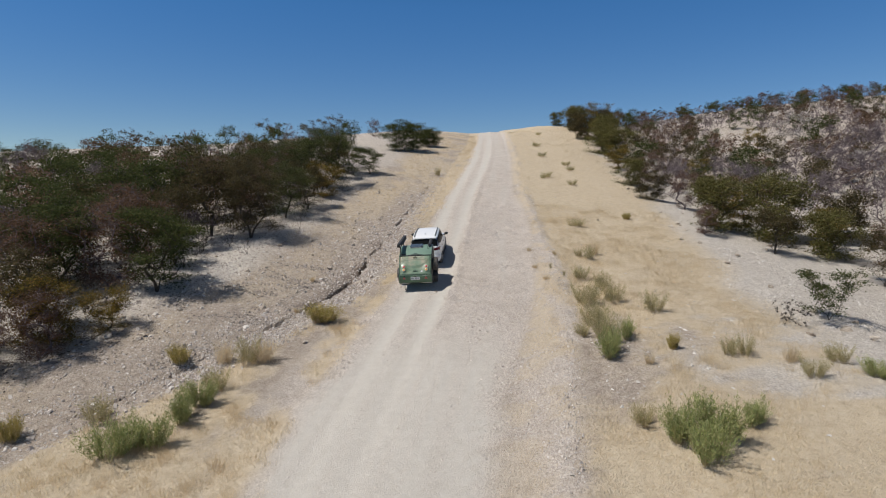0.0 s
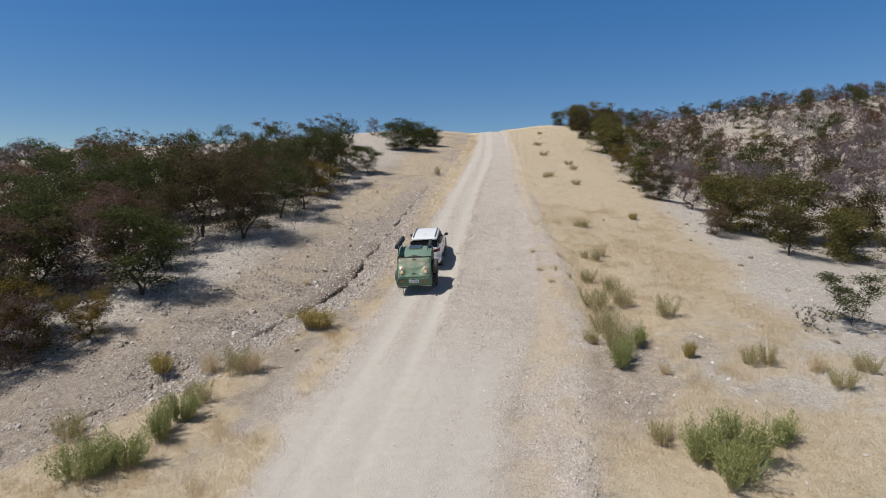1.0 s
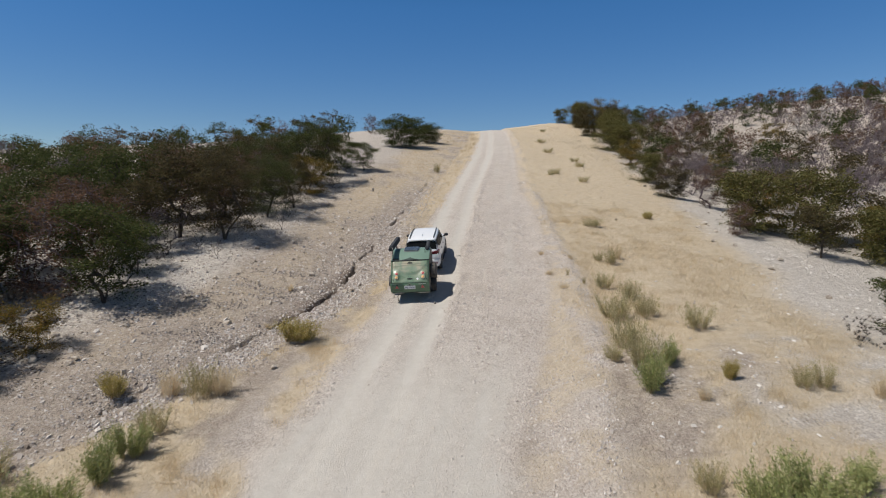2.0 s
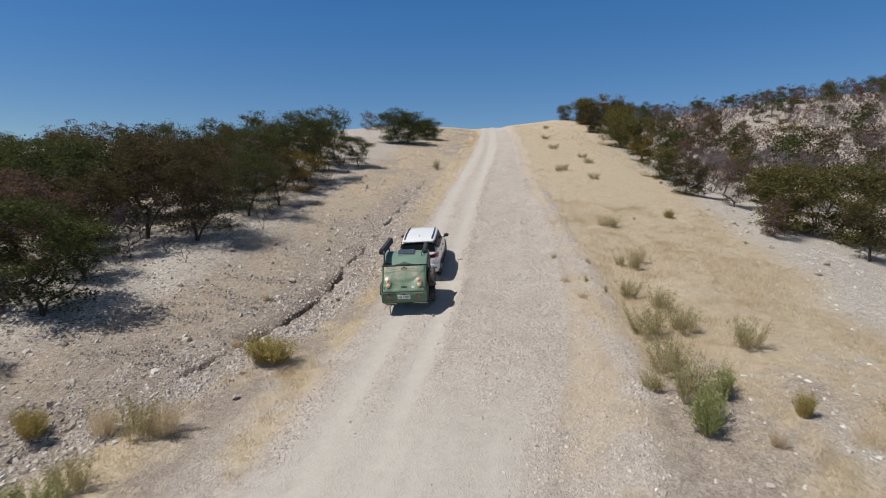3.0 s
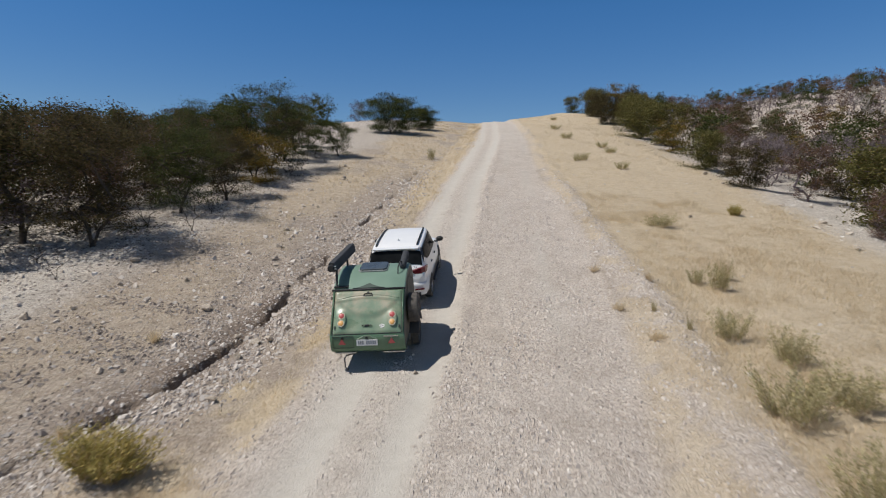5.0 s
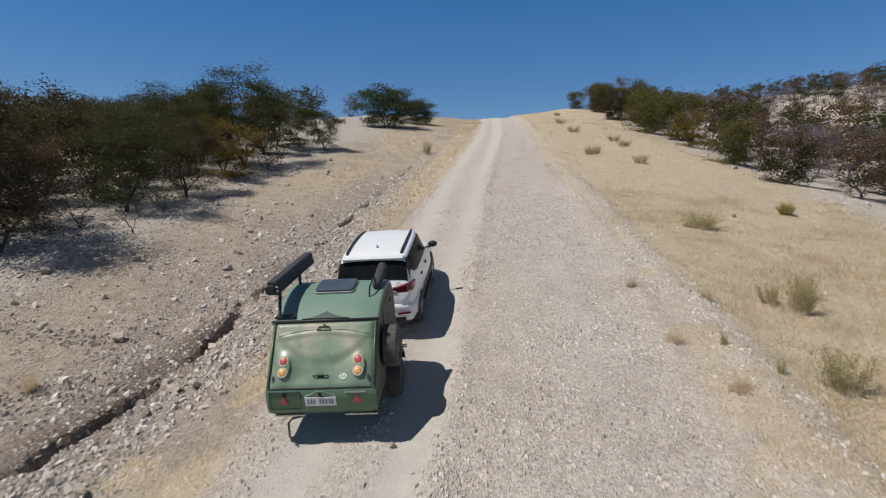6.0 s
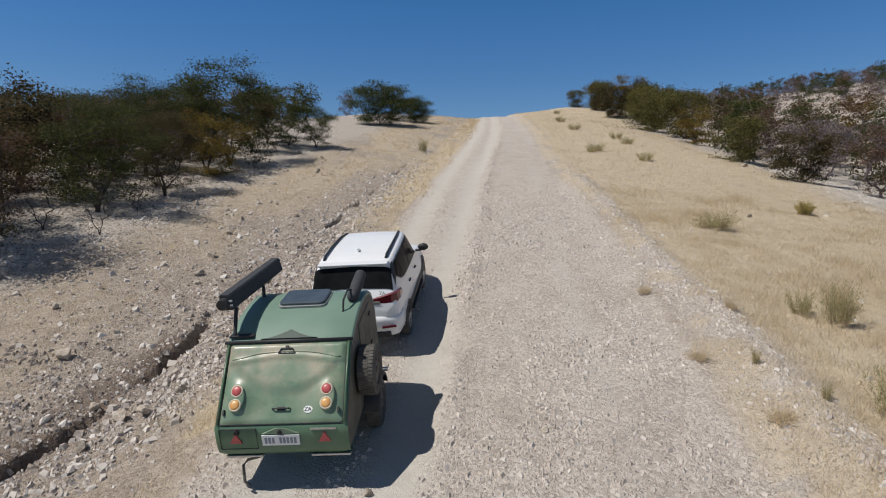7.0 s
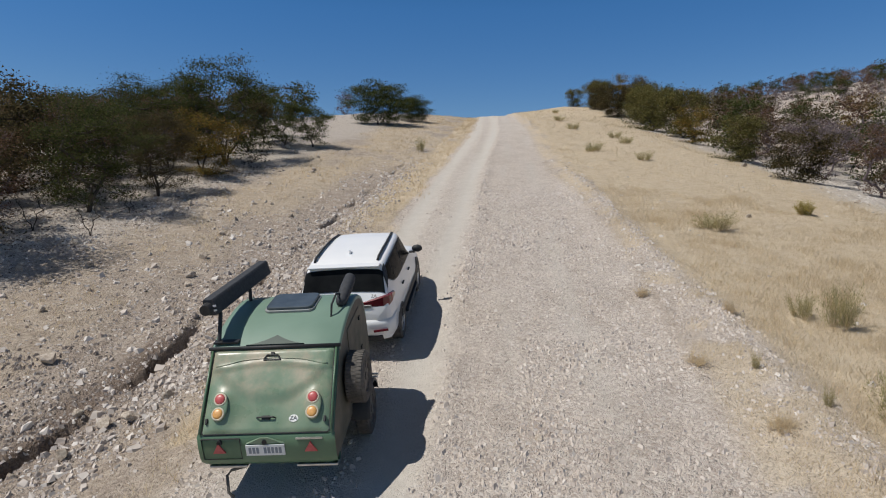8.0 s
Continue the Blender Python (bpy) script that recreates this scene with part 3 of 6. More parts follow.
def lay_stones():
    rs = np.random.RandomState(5)
    x, y = throw(rs, 92000, -5, 8, 16, 52, gravel_chance)
    scatter("road_gravel", x, y, 0.028 + 0.115 * rs.rand(len(x)) ** 2.3, 51, ROAD_STONE, "pale pinkish-grey crushed gravel heaped along the road", "gravel", 0.75, True)
    x, y = throw(rs, 34000, -3, 6, 18, 66, lambda a, b: np.exp(-((a - middle(b) + 0.2 - 0.5 * smooth(50, 85, b) - 0.25 * (vnoise(b, b * 0, 3, 18) - 0.5)) / 0.22) ** 2) * smooth(0.3, 0.65, vnoise(a, b, 0.9, 19)) * smooth(24, 30, b))
    scatter("road_gravel", x, y, 0.04 + 0.11 * rs.rand(len(x)) ** 2.2, 57, ROAD_STONE, "ridge of coarser gravel pushed up along the road's middle", "gravel", 0.8, True)
    x, y = throw(rs, 22000, -2, 14, 50, 110, gravel_chance)
    scatter("road_gravel", x, y, 0.045 + 0.09 * rs.rand(len(x)) ** 3, 52, ROAD_STONE, "pale crushed gravel scattered along the upper road", "gravel", 0.5, True)
    x, y = throw(rs, 40000, -1, 8, 18, 50, lambda a, b: gravel_chance(a, b) * smooth(0.48, 0.64, fbm(a * 1.6, b, 1.5, 42)))
    scatter("road_gravel", x, y, 0.05 + 0.10 * rs.rand(len(x)) ** 2.4, 63, ROAD_STONE, "clods and coarse stones lying in drifts on the road", "gravel", 1.1, True)
    x, y = throw(rs, 26000, 2, 10, 14, 58, lambda a, b: np.exp(-((a - middle(b) - np.interp(b, ALONG, BERM_LINE)) / 0.36) ** 2) * smooth(60, 46, b) * (0.25 + 0.75 * smooth(0.35, 0.6, fbm(a, b, 1.3, 40))))
    scatter("road_gravel", x, y, 0.03 + 0.12 * rs.rand(len(x)) ** 3, 64, STONE, "low windrow of pale stones left along the verge", "gravel", 0.9, True)
    x, y = throw(rs, 72000, -16, 0, 22, 48, rubble_chance)
    cut = len(x) * 2 // 3
    scatter("rubble", x[:cut], y[:cut], 0.035 + 0.095 * rs.rand(cut) ** 2.5, 53, STONE, "loose limestone rubble on the eroded bank", "stones", 0.5, True)
    scatter("rubble", x[cut:], y[cut:], 0.04 + 0.11 * rs.rand(len(x) - cut) ** 2.5, 65, DARK_STONE, "weathered darker stones and clods on the eroded bank", "stones", 0.6, True)
    x, y = throw(rs, 8500, -22, 0, 18, 58, rubble_chance)
    scatter("rubble", x, y, 0.11 + 0.19 * rs.rand(len(x)) ** 3, 58, STONE, "larger limestone lumps lying among the rubble", "stones", 0.5)
    x, y = throw(rs, 16000, -28, -6, 14, 60, rubble_chance)
    scatter("rubble", x, y, 0.06 + 0.11 * rs.rand(len(x)) ** 3, 59, WHITE_STONE, "stones under the trees and along the lower bank", "stones", 0.5, True)
    x, y = throw(rs, 14000, -17, -5, 15, 29, rubble_chance)
    scatter("rubble", x, y, 0.04 + 0.13 * rs.rand(len(x)) ** 3.5, 61, STONE, "pale stones thickly strewn over the lower bank", "stones", 0.5, True)
    x, y = throw(rs, 30000, -12, 0, 22, 48, lambda a, b: np.exp(-((a - gully(b) + 0.5) / 1.3) ** 2) * (0.3 + 0.7 * smooth(0.4, 0.6, fbm(a, b, 1.4, 44))))
    scatter("rubble", x, y, 0.03 + 0.11 * rs.rand(len(x)) ** 2.5, 62, DARK_STONE, "mauve-grey broken stones crowding both lips of the gully", "stones", 0.9, True)
    x, y = throw(rs, 36000, -12, 2, 22, 62, lambda a, b: np.exp(-((a - gully(b) - 0.85) / 0.7) ** 2) * (0.35 + 0.65 * smooth(0.3, 0.6, vnoise(a, b, 1.3, 43))))
    scatter("rubble", x, y, 0.05 + 0.18 * rs.rand(len(x)) ** 2.8, 60, ROAD_STONE, "pinkish broken stones banked along the eroded gully", "stones", 0.5)
    x, y = throw(rs, 60000, -10, -1, 17, 36, lambda a, b: np.exp(-((a - gully(b) - 0.95) / 0.75) ** 2) * (0.25 + 0.75 * smooth(0.35, 0.6, fbm(a, b, 1.2, 52))) * (1 - cover(a, b)[0]))
    scatter("rubble", x, y, 0.04 + 0.13 * rs.rand(len(x)) ** 2.2, 67, STONE, "small pinkish broken stones heaped beside the gully", "stones", 0.9, True)
    x, y = throw(rs, 26000, -12, -3, 17, 36, lambda a, b: smooth(-6.5, -4.0, a - gully(b)) * smooth(0.2, -0.4, a - gully(b)) * smooth(0.48, 0.62, fbm(a * 0.6, b * 1.8, 1.1, 53)))
    scatter("rubble", x, y, 0.05 + 0.13 * rs.rand(len(x)) ** 2.4, 68, DARK_STONE, "broken stones gathered in ledges across the bank", "stones", 0.9, True)
    x, y = throw(rs, 7000, -40, 2, 58, 110, rubble_chance)
    scatter("rubble", x, y, 0.08 + 0.22 * rs.rand(len(x)) ** 3, 54, STONE, "loose limestone rubble farther up the bank", "stones", 0.4, True)
    x, y = throw(rs, 30000, 6, 28, 16, 60, right_chance)
    scatter("rubble", x, y, 0.04 + 0.22 * rs.rand(len(x)) ** 4.5, 55, WHITE_STONE, "white stones strewn at the edge of the thicket", "stones", 0.4, True)
    x, y = throw(rs, 5000, 14, 80, 60, 130, right_chance)
    scatter("rubble", x, y, 0.15 + 0.4 * rs.rand(len(x)) ** 3, 56, WHITE_STONE, "white stones strewn over the far slope", "stones", 0.4, True)


lay_stones()


# ---- dry grass ----
def blades(name, x, y, height, width, seed, material, label):
    rs = np.random.RandomState(seed)
    k = len(x)
    z = ground_z(x, y) - 0.01
    a, lean, b = rs.uniform(0, 2 * np.pi, k), rs.uniform(0.15, 0.95, k), rs.uniform(0, 2 * np.pi, k)
    h = height * rs.uniform(0.5, 1.0, k)
    dx, dy = np.cos(a) * width * 0.5, np.sin(a) * width * 0.5
    tx, ty = np.cos(b) * lean * h, np.sin(b) * lean * h
    base = np.stack([x, y, z], -1)
    side = np.stack([dx, dy, 0 * dx], -1) * 1.2
    v = np.stack([base + side, base - side, base + np.stack([tx, ty, h], -1)], 1)
    f = np.arange(k * 3).reshape(-1, 3)
    ob = new(name, mesh_of(name, v.reshape(-1, 3), f, material))
    return tagged(ob, label, "dry grass", kind="stuff")


def grass_chance(x, y):
    return cover(x, y)[2] ** 1.3


def tufted(rs, x, y, per, spread):
    x, y = np.repeat(x, per), np.repeat(y, per)
    return x + rs.normal(0, spread, len(x)), y + rs.normal(0, spread, len(y))


def lay_grass():
    rs = np.random.RandomState(9)
    x, y = throw(rs, 30000, 1, 18, 14, 50, grass_chance)
    x, y = tufted(rs, x, y, 8, 0.16)
    h = 0.05 + 0.15 * smooth(0.3, 0.75, fbm(x, y, 2.2, 61))
    blades("dry_grass", x, y, h, 0.008, 62, STRAW, "knee-high bleached straw grass covering the verge")
    x, y = throw(rs, 11000, 3, 32, 50, 125, grass_chance)
    x, y = tufted(rs, x, y, 6, 0.2)
    blades("dry_grass", x, y, 0.09 + 0.12 * rs.rand(len(x)), 0.016, 63, STRAW, "bleached straw grass on the upper slope")
    x, y = throw(rs, 12000, -16, 0, 13, 50, grass_chance)
    x, y = tufted(rs, x, y, 8, 0.10)
    blades("dry_grass", x, y, 0.10 + 0.22 * smooth(0.3, 0.75, fbm(x, y, 2.2, 65)), 0.010, 64, STRAW, "thin straw grass between gully and road")
    x, y = throw(rs, 8000, -12, 6, 50, 125, grass_chance)
    x, y = tufted(rs, x, y, 6, 0.16)
    blades("dry_grass", x, y, 0.15 + 0.12 * rs.rand(len(x)), 0.022, 66, RUSTY, "straw grass beside the upper road")
    x, y = throw(rs, 2000, 1, 18, 14, 46, lambda a, b: grass_chance(a, b) * smooth(0.48, 0.62, fbm(a, b, 2.2, 67)))
    x, y = tufted(rs, x, y, 12, 0.12)
    blades("dry_grass", x, y, 0.08 + 0.16 * rs.rand(len(x)), 0.006, 68, RUSTY, "reddish-brown dry grass in patches on the verge")

    x, y = throw(rs, 520, 5, 13, 21, 48, lambda a, b: grass_chance(a, b) * smooth(0.46, 0.6, fbm(a, b, 3.0, 69)))
    x, y = tufted(rs, x, y, 90, 0.19)
    blades("dry_grass", x, y, np.full(len(x), 0.30), 0.005, 70, STRAW, "taller feathery straw tussocks beyond the stone windrow")
    x, y = throw(rs, 300, -12, -3, 14, 29, lambda a, b: grass_chance(a, b) * smooth(0.42, 0.56, fbm(a, b, 2.5, 72)))
    x, y = tufted(rs, x, y, 90, 0.17)
    blades("dry_grass", x, y, np.full(len(x), 0.34), 0.006, 73, RUSTY, "taller brownish straw tussocks beside the lower road")


lay_grass()

# ---- trees ----
def crown_points(rs, count, height, spread, low, full=1.0):
    """Places for sprays of leaves, gathered in clumps from the skirt to the top of a rounded, uneven crown."""
    lobes = []
    for k in range(13):
        h = (k + rs.uniform(0.2, 0.8)) / 13
        z = low + 0.06 + (0.92 - low - 0.06) * h ** 0.85
        belly = math.sqrt(max(0.05, 1 - abs(h - 0.5) ** 2.0 * 2.6))
        a, r = 2.4 * k + rs.uniform(-0.6, 0.6), belly * rs.uniform(0.35, 0.80)
        lobes.append((r * math.cos(a), r * math.sin(a), z, rs.uniform(0.26, 0.40) * (0.6 + 0.4 * belly) * full, rs.uniform(0.06, 0.11) * full))
    weight = np.array([q[3] ** 2 for q in lobes])
    pick = rs.choice(13, count, p=weight / weight.sum())
    out = []
    for k in pick:
        x, y, z, wide, thick = lobes[k]
        d = rs.normal(0, 1, 3)
        d = d / np.linalg.norm(d) * rs.rand() ** 0.45
        x, y, z = x + d[0] * wide, y + d[1] * wide, z + d[2] * thick
        if rs.rand() < 0.14:
            x, y, z = x * 0.85, y * 0.85, low * rs.uniform(0.4, 1.2)
        out.append((x * spread * 0.5, y * spread * 0.5, max(0.06, min(z, 1.0)) * height))
    return np.array(out)


def limbs(rs, height, spread, low, stems, tips, girth):
    """Joins stems and tips by branches. Returns segments (p, q, radius, radius)."""
    nodes, parent = [np.zeros(3)], [-1]
    stem_ends = []
    for k in range(stems):
        a = 2 * np.pi * (k + rs.rand() * 0.6) / stems
        reach = spread * (0.07 + 0.13 * rs.rand())
        prev = 0
        for f in (0.45, 1.0):
            p = np.array([math.cos(a) * reach * f ** 2.2, math.sin(a) * reach * f ** 2.2, height * low * f * rs.uniform(0.8, 1.1)]) + rs.normal(0, 0.04, 3)
            p[2] = max(p[2], 0.2)
            nodes.append(p)
            parent.append(prev)
            prev = len(nodes) - 1
        stem_ends.append(prev)
    order = np.argsort(np.linalg.norm(tips - [0, 0, height * low], axis=1))
    ends = []
    for i in order:
        t = tips[i]
        best, cost = stem_ends[0], 1e9
        for j in range(1, len(nodes)):
            d = t - nodes[j]
            c = np.linalg.norm(d) + (1.5 * max(0.0, -d[2] + 0.1)) + (0.6 if j not in stem_ends and nodes[j][2] < height * low * 0.8 else 0)
            if c < cost:
                best, cost = j, c
        mid = nodes[best] * 0.5 + t * 0.5 + rs.normal(0, 0.07, 3) * min(1.0, cost) + [0, 0, 0.05 * cost]
        nodes.append(mid)
        parent.append(best)
        nodes.append(t)
        parent.append(len(nodes) - 2)
        ends.append(len(nodes) - 1)
    load = np.zeros(len(nodes))
    for e in ends:
        j = e
        while j >= 0:
            load[j] += 1
            j = parent[j]
    total = max(1.0, load[0])
    radius = girth * (load / total) ** 0.5
    radius = np.maximum(radius, girth * 0.07)
    return [(nodes[parent[j]], nodes[j], min(radius[parent[j]], radius[j] * 1.35) if parent[j] else radius[j] * 1.3, radius[j]) for j in range(1, len(nodes))]


def tubes(segments, sides):
    v, f = [], []
    for p, q, r0, r1 in segments:
        d = q - p
        n = np.linalg.norm(d)
        if n < 1e-4:
            continue
        d = d / n
        s = np.cross(d, [0, 0, 1.0] if abs(d[2]) < 0.9 else [1.0, 0, 0])
        s /= np.linalg.norm(s)
        t = np.cross(d, s)
        o = len(v)
        for base, r in ((p, r0), (q, r1)):
            for k in range(sides):
                a = 2 * np.pi * k / sides
                v.append(base + r * (math.cos(a) * s + math.sin(a) * t))
        for k in range(sides):
            f.append((o + k, o + (k + 1) % sides, o + sides + (k + 1) % sides, o + sides + k))
    return np.array(v), np.array(f)


def leaf_cloud(rs, tips, per, size, spread_h, spread_v):
    """Small pointed leaves in flat sprays round the tips."""
    c = np.repeat(tips, per, axis=0)
    c = c + rs.normal(0, 1, c.shape) * [spread_h, spread_h, spread_v]
    k = len(c)
    n = rs.normal(0, 1, (k, 3)) + [0, 0, 1.4]
    n /= np.linalg.norm(n, axis=1)[:, None]
    a = np.cross(n, rs.normal(0, 1, (k, 3)))
    a /= np.linalg.norm(a, axis=1)[:, None]
    b = np.cross(n, a)
    s = (size * rs.uniform(0.6, 1.2, k))[:, None]
    v = np.stack([c - a * s * 0.6, c + b * s * 0.42 + a * s * 0.1, c - b * s * 0.30 + a * s * 0.55], 1)
    return v.reshape(-1, 3), np.arange(k * 3).reshape(-1, 3)


def twig_cloud(rs, tips, per, length, width):
    c = np.repeat(tips, per, axis=0)
    k = len(c)
    d = rs.normal(0, 1, (k, 3)) + c / (np.linalg.norm(c, axis=1)[:, None] + 0.01) * 0.9 + [0, 0, 0.35]
    d = d / np.linalg.norm(d, axis=1)[:, None] * (length * rs.uniform(0.4, 1.2, k))[:, None]
    s = np.cross(d, rs.normal(0, 1, (k, 3)))
    s = s / np.linalg.norm(s, axis=1)[:, None] * width
    v = np.stack([c - s, c + s, c + d], 1)
    return v.reshape(-1, 3), np.arange(k * 3).reshape(-1, 3)


def make_tree(seed, height, spread, low, stems, sprays, per, leaf, leaf_material, bark, label, detail=True, bare=False, name="tree", twigs=0, girth=0.0, full=1.1, puff=1.0):
    rs = np.random.RandomState(seed)
    root = new(name)
    tips = crown_points(rs, sprays, height, spread, low, full)
    segs = limbs(rs, height, spread, low, stems, tips, girth or 0.013 * height + (0.03 if height > 2.9 else -0.012))
    v, f = tubes(segs, 4)
    array_part("trunk", mesh_of("trunk", v, f, bark, True), root)
    if bare:
        v, f = twig_cloud(rs, tips, per, 0.16 * height if not detail else 0.13 * height, 0.006 if detail else 0.015)
        array_part("crown", mesh_of("crown", v, f, leaf_material), root, "leafless tangle of fine twigs")
    else:
        v, f = leaf_cloud(rs, tips, per, leaf, 0.066 * spread, 0.032 * height * puff)
        array_part("crown", mesh_of("crown", v, f, leaf_material), root)
    if twigs:
        v, f = twig_cloud(rs, tips, twigs, 0.11 * height, 0.006)
        tagged(array_part("twig_tuft", mesh_of("twig_tuft", v, f, bark), root), kind="stuff")
    return tagged(root, label, "tree", "trees of the dry thicket")


TREES = {}


def tree_kind(key, *args, **kw):
    TREES[key] = [0, args, kw, None]


GREEN_LABEL = "multi-stemmed dark green savanna tree with a flat crown"
OLIVE_LABEL = "olive-brown savanna tree with dark crooked stems and thin crown"
RUST_LABEL = "drought-browned tree with rust-coloured withered leaves"
YELLOW_LABEL = "bushy small tree with yellowing leaves, branching from the ground"
BARE_LABEL = "leafless grey thorn tree with a tangle of twigs"
tree_kind("green1", 101, 5.0, 4.9, 0.26, 3, 130, 70, 0.12, LEAF_GREEN, BARK, GREEN_LABEL, puff=0.75)
tree_kind("green2", 102, 4.9, 4.5, 0.28, 3, 125, 70, 0.12, LEAF_GREEN, BARK, GREEN_LABEL, puff=0.75)
tree_kind("green3", 103, 4.9, 4.9, 0.24, 3, 135, 76, 0.12, LEAF_GREEN, BARK, GREEN_LABEL, puff=0.75)
tree_kind("olive1", 104, 4.9, 4.7, 0.28, 3, 125, 60, 0.115, LEAF_OLIVE, BARK, OLIVE_LABEL, puff=0.75)
tree_kind("olive2", 105, 4.6, 4.4, 0.26, 3, 115, 60, 0.115, LEAF_OLIVE, BARK, OLIVE_LABEL, puff=0.75)
tree_kind("rust1", 106, 4.6, 3.9, 0.16, 5, 120, 48, 0.11, LEAF_RUST, TWIG, RUST_LABEL, twigs=8)
tree_kind("rust2", 107, 4.8, 4.0, 0.22, 4, 118, 48, 0.11, LEAF_RUST, TWIG, RUST_LABEL, twigs=8)
tree_kind("yellow1", 108, 3.4, 3.8, 0.10, 5, 75, 75, 0.11, LEAF_YELLOW, BARK, YELLOW_LABEL)
tree_kind("bare1", 109, 4.0, 4.6, 0.18, 4, 130, 16, 0.1, TWIG, TWIG, BARE_LABEL, bare=True, detail=False)
tree_kind("dense1", 113, 4.9, 7.2, 0.22, 4, 240, 80, 0.17, LEAF_GREEN, BARK, "broad dense dark green umbrella tree at the brow", full=1.5, puff=1.0)
tree_kind("green2n", 142, 5.0, 5.0, 0.27, 3, 150, 130, 0.082, LEAF_GREEN, BARK, GREEN_LABEL, twigs=7, puff=0.75)
tree_kind("olive1n", 143, 5.0, 5.0, 0.27, 3, 150, 115, 0.082, LEAF_OLIVE, BARK, OLIVE_LABEL, twigs=8, puff=0.75)
tree_kind("rust1n", 144, 4.6, 3.9, 0.18, 5, 130, 80, 0.075, LEAF_RUST, TWIG, RUST_LABEL, twigs=11)
tree_kind("yellow1n", 145, 3.6, 3.9, 0.10, 6, 110, 110, 0.085, LEAF_YELLOW, BARK, YELLOW_LABEL, twigs=7)
tree_kind("bush1", 111, 3.9, 4.2, 0.12, 5, 110, 95, 0.125, LEAF_BUSH, BARK, "rounded grey-green thicket bush with branches down to the ground", full=1.35, puff=1.5)
tree_kind("bush2", 112, 3.6, 3.9, 0.12, 5, 105, 92, 0.125, LEAF_OLIVE, BARK, "rounded olive-brown thicket bush with low branches", full=1.35, puff=1.5)
tree_kind("snag", 116, 4.6, 7.0, 0.18, 6, 80, 12, 0.1, DEADWOOD, DEADWOOD, "large bleached dead tree with spreading bare branches", bare=True, detail=False, girth=0.17)
tree_kind("small", 114, 2.8, 2.9, 0.22, 4, 40, 120, 0.085, LEAF_GREEN, BARK, "small sparse dark green tree with layered branches on white stones", twigs=6)
tree_kind("thorn", 115, 1.3, 2.0, 0.12, 7, 70, 30, 0.1, BARK, BARK, "low leafless dark thorn bush among pale stones", bare=True)
FAR_KINDS = {
    "fgreen1": (121, 4.6, 4.0, 0.14, 3, 34, 34, 0.23, 1, False), "fgreen2": (122, 4.2, 3.7, 0.14, 3, 32, 34, 0.23, 1, False),
    "folive1": (123, 4.3, 3.8, 0.14, 3, 32, 34, 0.23, 2, False), "frust1": (124, 4.0, 3.6, 0.12, 3, 30, 32, 0.22, 3, False),
    "fbare1": (125, 3.6, 4.4, 0.14, 4, 36, 10, 0.2, 4, True),
    "mgreen1": (131, 4.9, 4.2, 0.20, 3, 50, 36, 0.21, 1, False), "molive1": (132, 4.7, 4.0, 0.20, 3, 50, 34, 0.21, 2, False),
    "mgreen2": (134, 4.6, 4.2, 0.18, 3, 50, 36, 0.21, 1, False), "mrust1": (133, 4.5, 3.7, 0.18, 3, 48, 32, 0.19, 3, False), "mbare1": (135, 3.8, 4.6, 0.18, 4, 60, 13, 0.2, 4, True),
}
FAR_SHAPES, FAR_HEAP = {}, []


def far_shape(key):
    """A far tree as triangles: bark and leaves in one, with a material number a face."""
    if key not in FAR_SHAPES:
        seed, height, spread, low, stems, sprays, per, leaf, slot, bare = FAR_KINDS[key]
        rs = np.random.RandomState(seed)
        tips = crown_points(rs, sprays, height, spread, low, 1.25)
        segs = limbs(rs, height, spread, low, stems, tips, 0.012 * height + 0.02)
        v, f = tubes([q for q in segs if bare or q[3] > 0.012], 3)
        f = np.concatenate([f[:, [0, 1, 2]], f[:, [0, 2, 3]]])
        v2, f2 = twig_cloud(rs, tips, per, 0.16 * height, 0.02) if bare else leaf_cloud(rs, tips, per, leaf, 0.085 * spread, 0.045 * height)
        FAR_SHAPES[key] = (np.concatenate([v, v2]), np.concatenate([f, f2 + len(v)]), np.concatenate([np.full(len(f), 4 if bare else 0), np.full(len(f2), slot)]))
    return FAR_SHAPES[key]


def heap_tree(key, x, y, scale, turn, flat):
    v, f, slot = far_shape(key)
    if x > 0 and y < 75:
        scale *= 0.9
    c, s = math.cos(turn), math.sin(turn)
    w = np.stack([v[:, 0] * c - v[:, 1] * s, v[:, 0] * s + v[:, 1] * c, v[:, 2] * flat], -1) * scale + [x, y, float(ground_z(x, y)) - 0.06]
    FAR_HEAP.append((w, f, slot))


def link_far_wood():
    vs, fs, ms, o = [], [], [], 0
    for v, f, m in FAR_HEAP:
        vs.append(v)
        fs.append(f + o)
        ms.append(m)
        o += len(v)
    me = mesh_of("far_thicket", np.concatenate(vs), np.concatenate(fs), BARK)
    for m in (LEAF_GREEN, LEAF_OLIVE, LEAF_RUST, TWIG):
        me.materials.append(m)
    me.polygons.foreach_set("material_index", np.concatenate(ms).astype(np.int32))
    tagged(new("far_thicket", me), "far dry thicket of green, brown and leafless bushes", "thicket", kind="stuff")


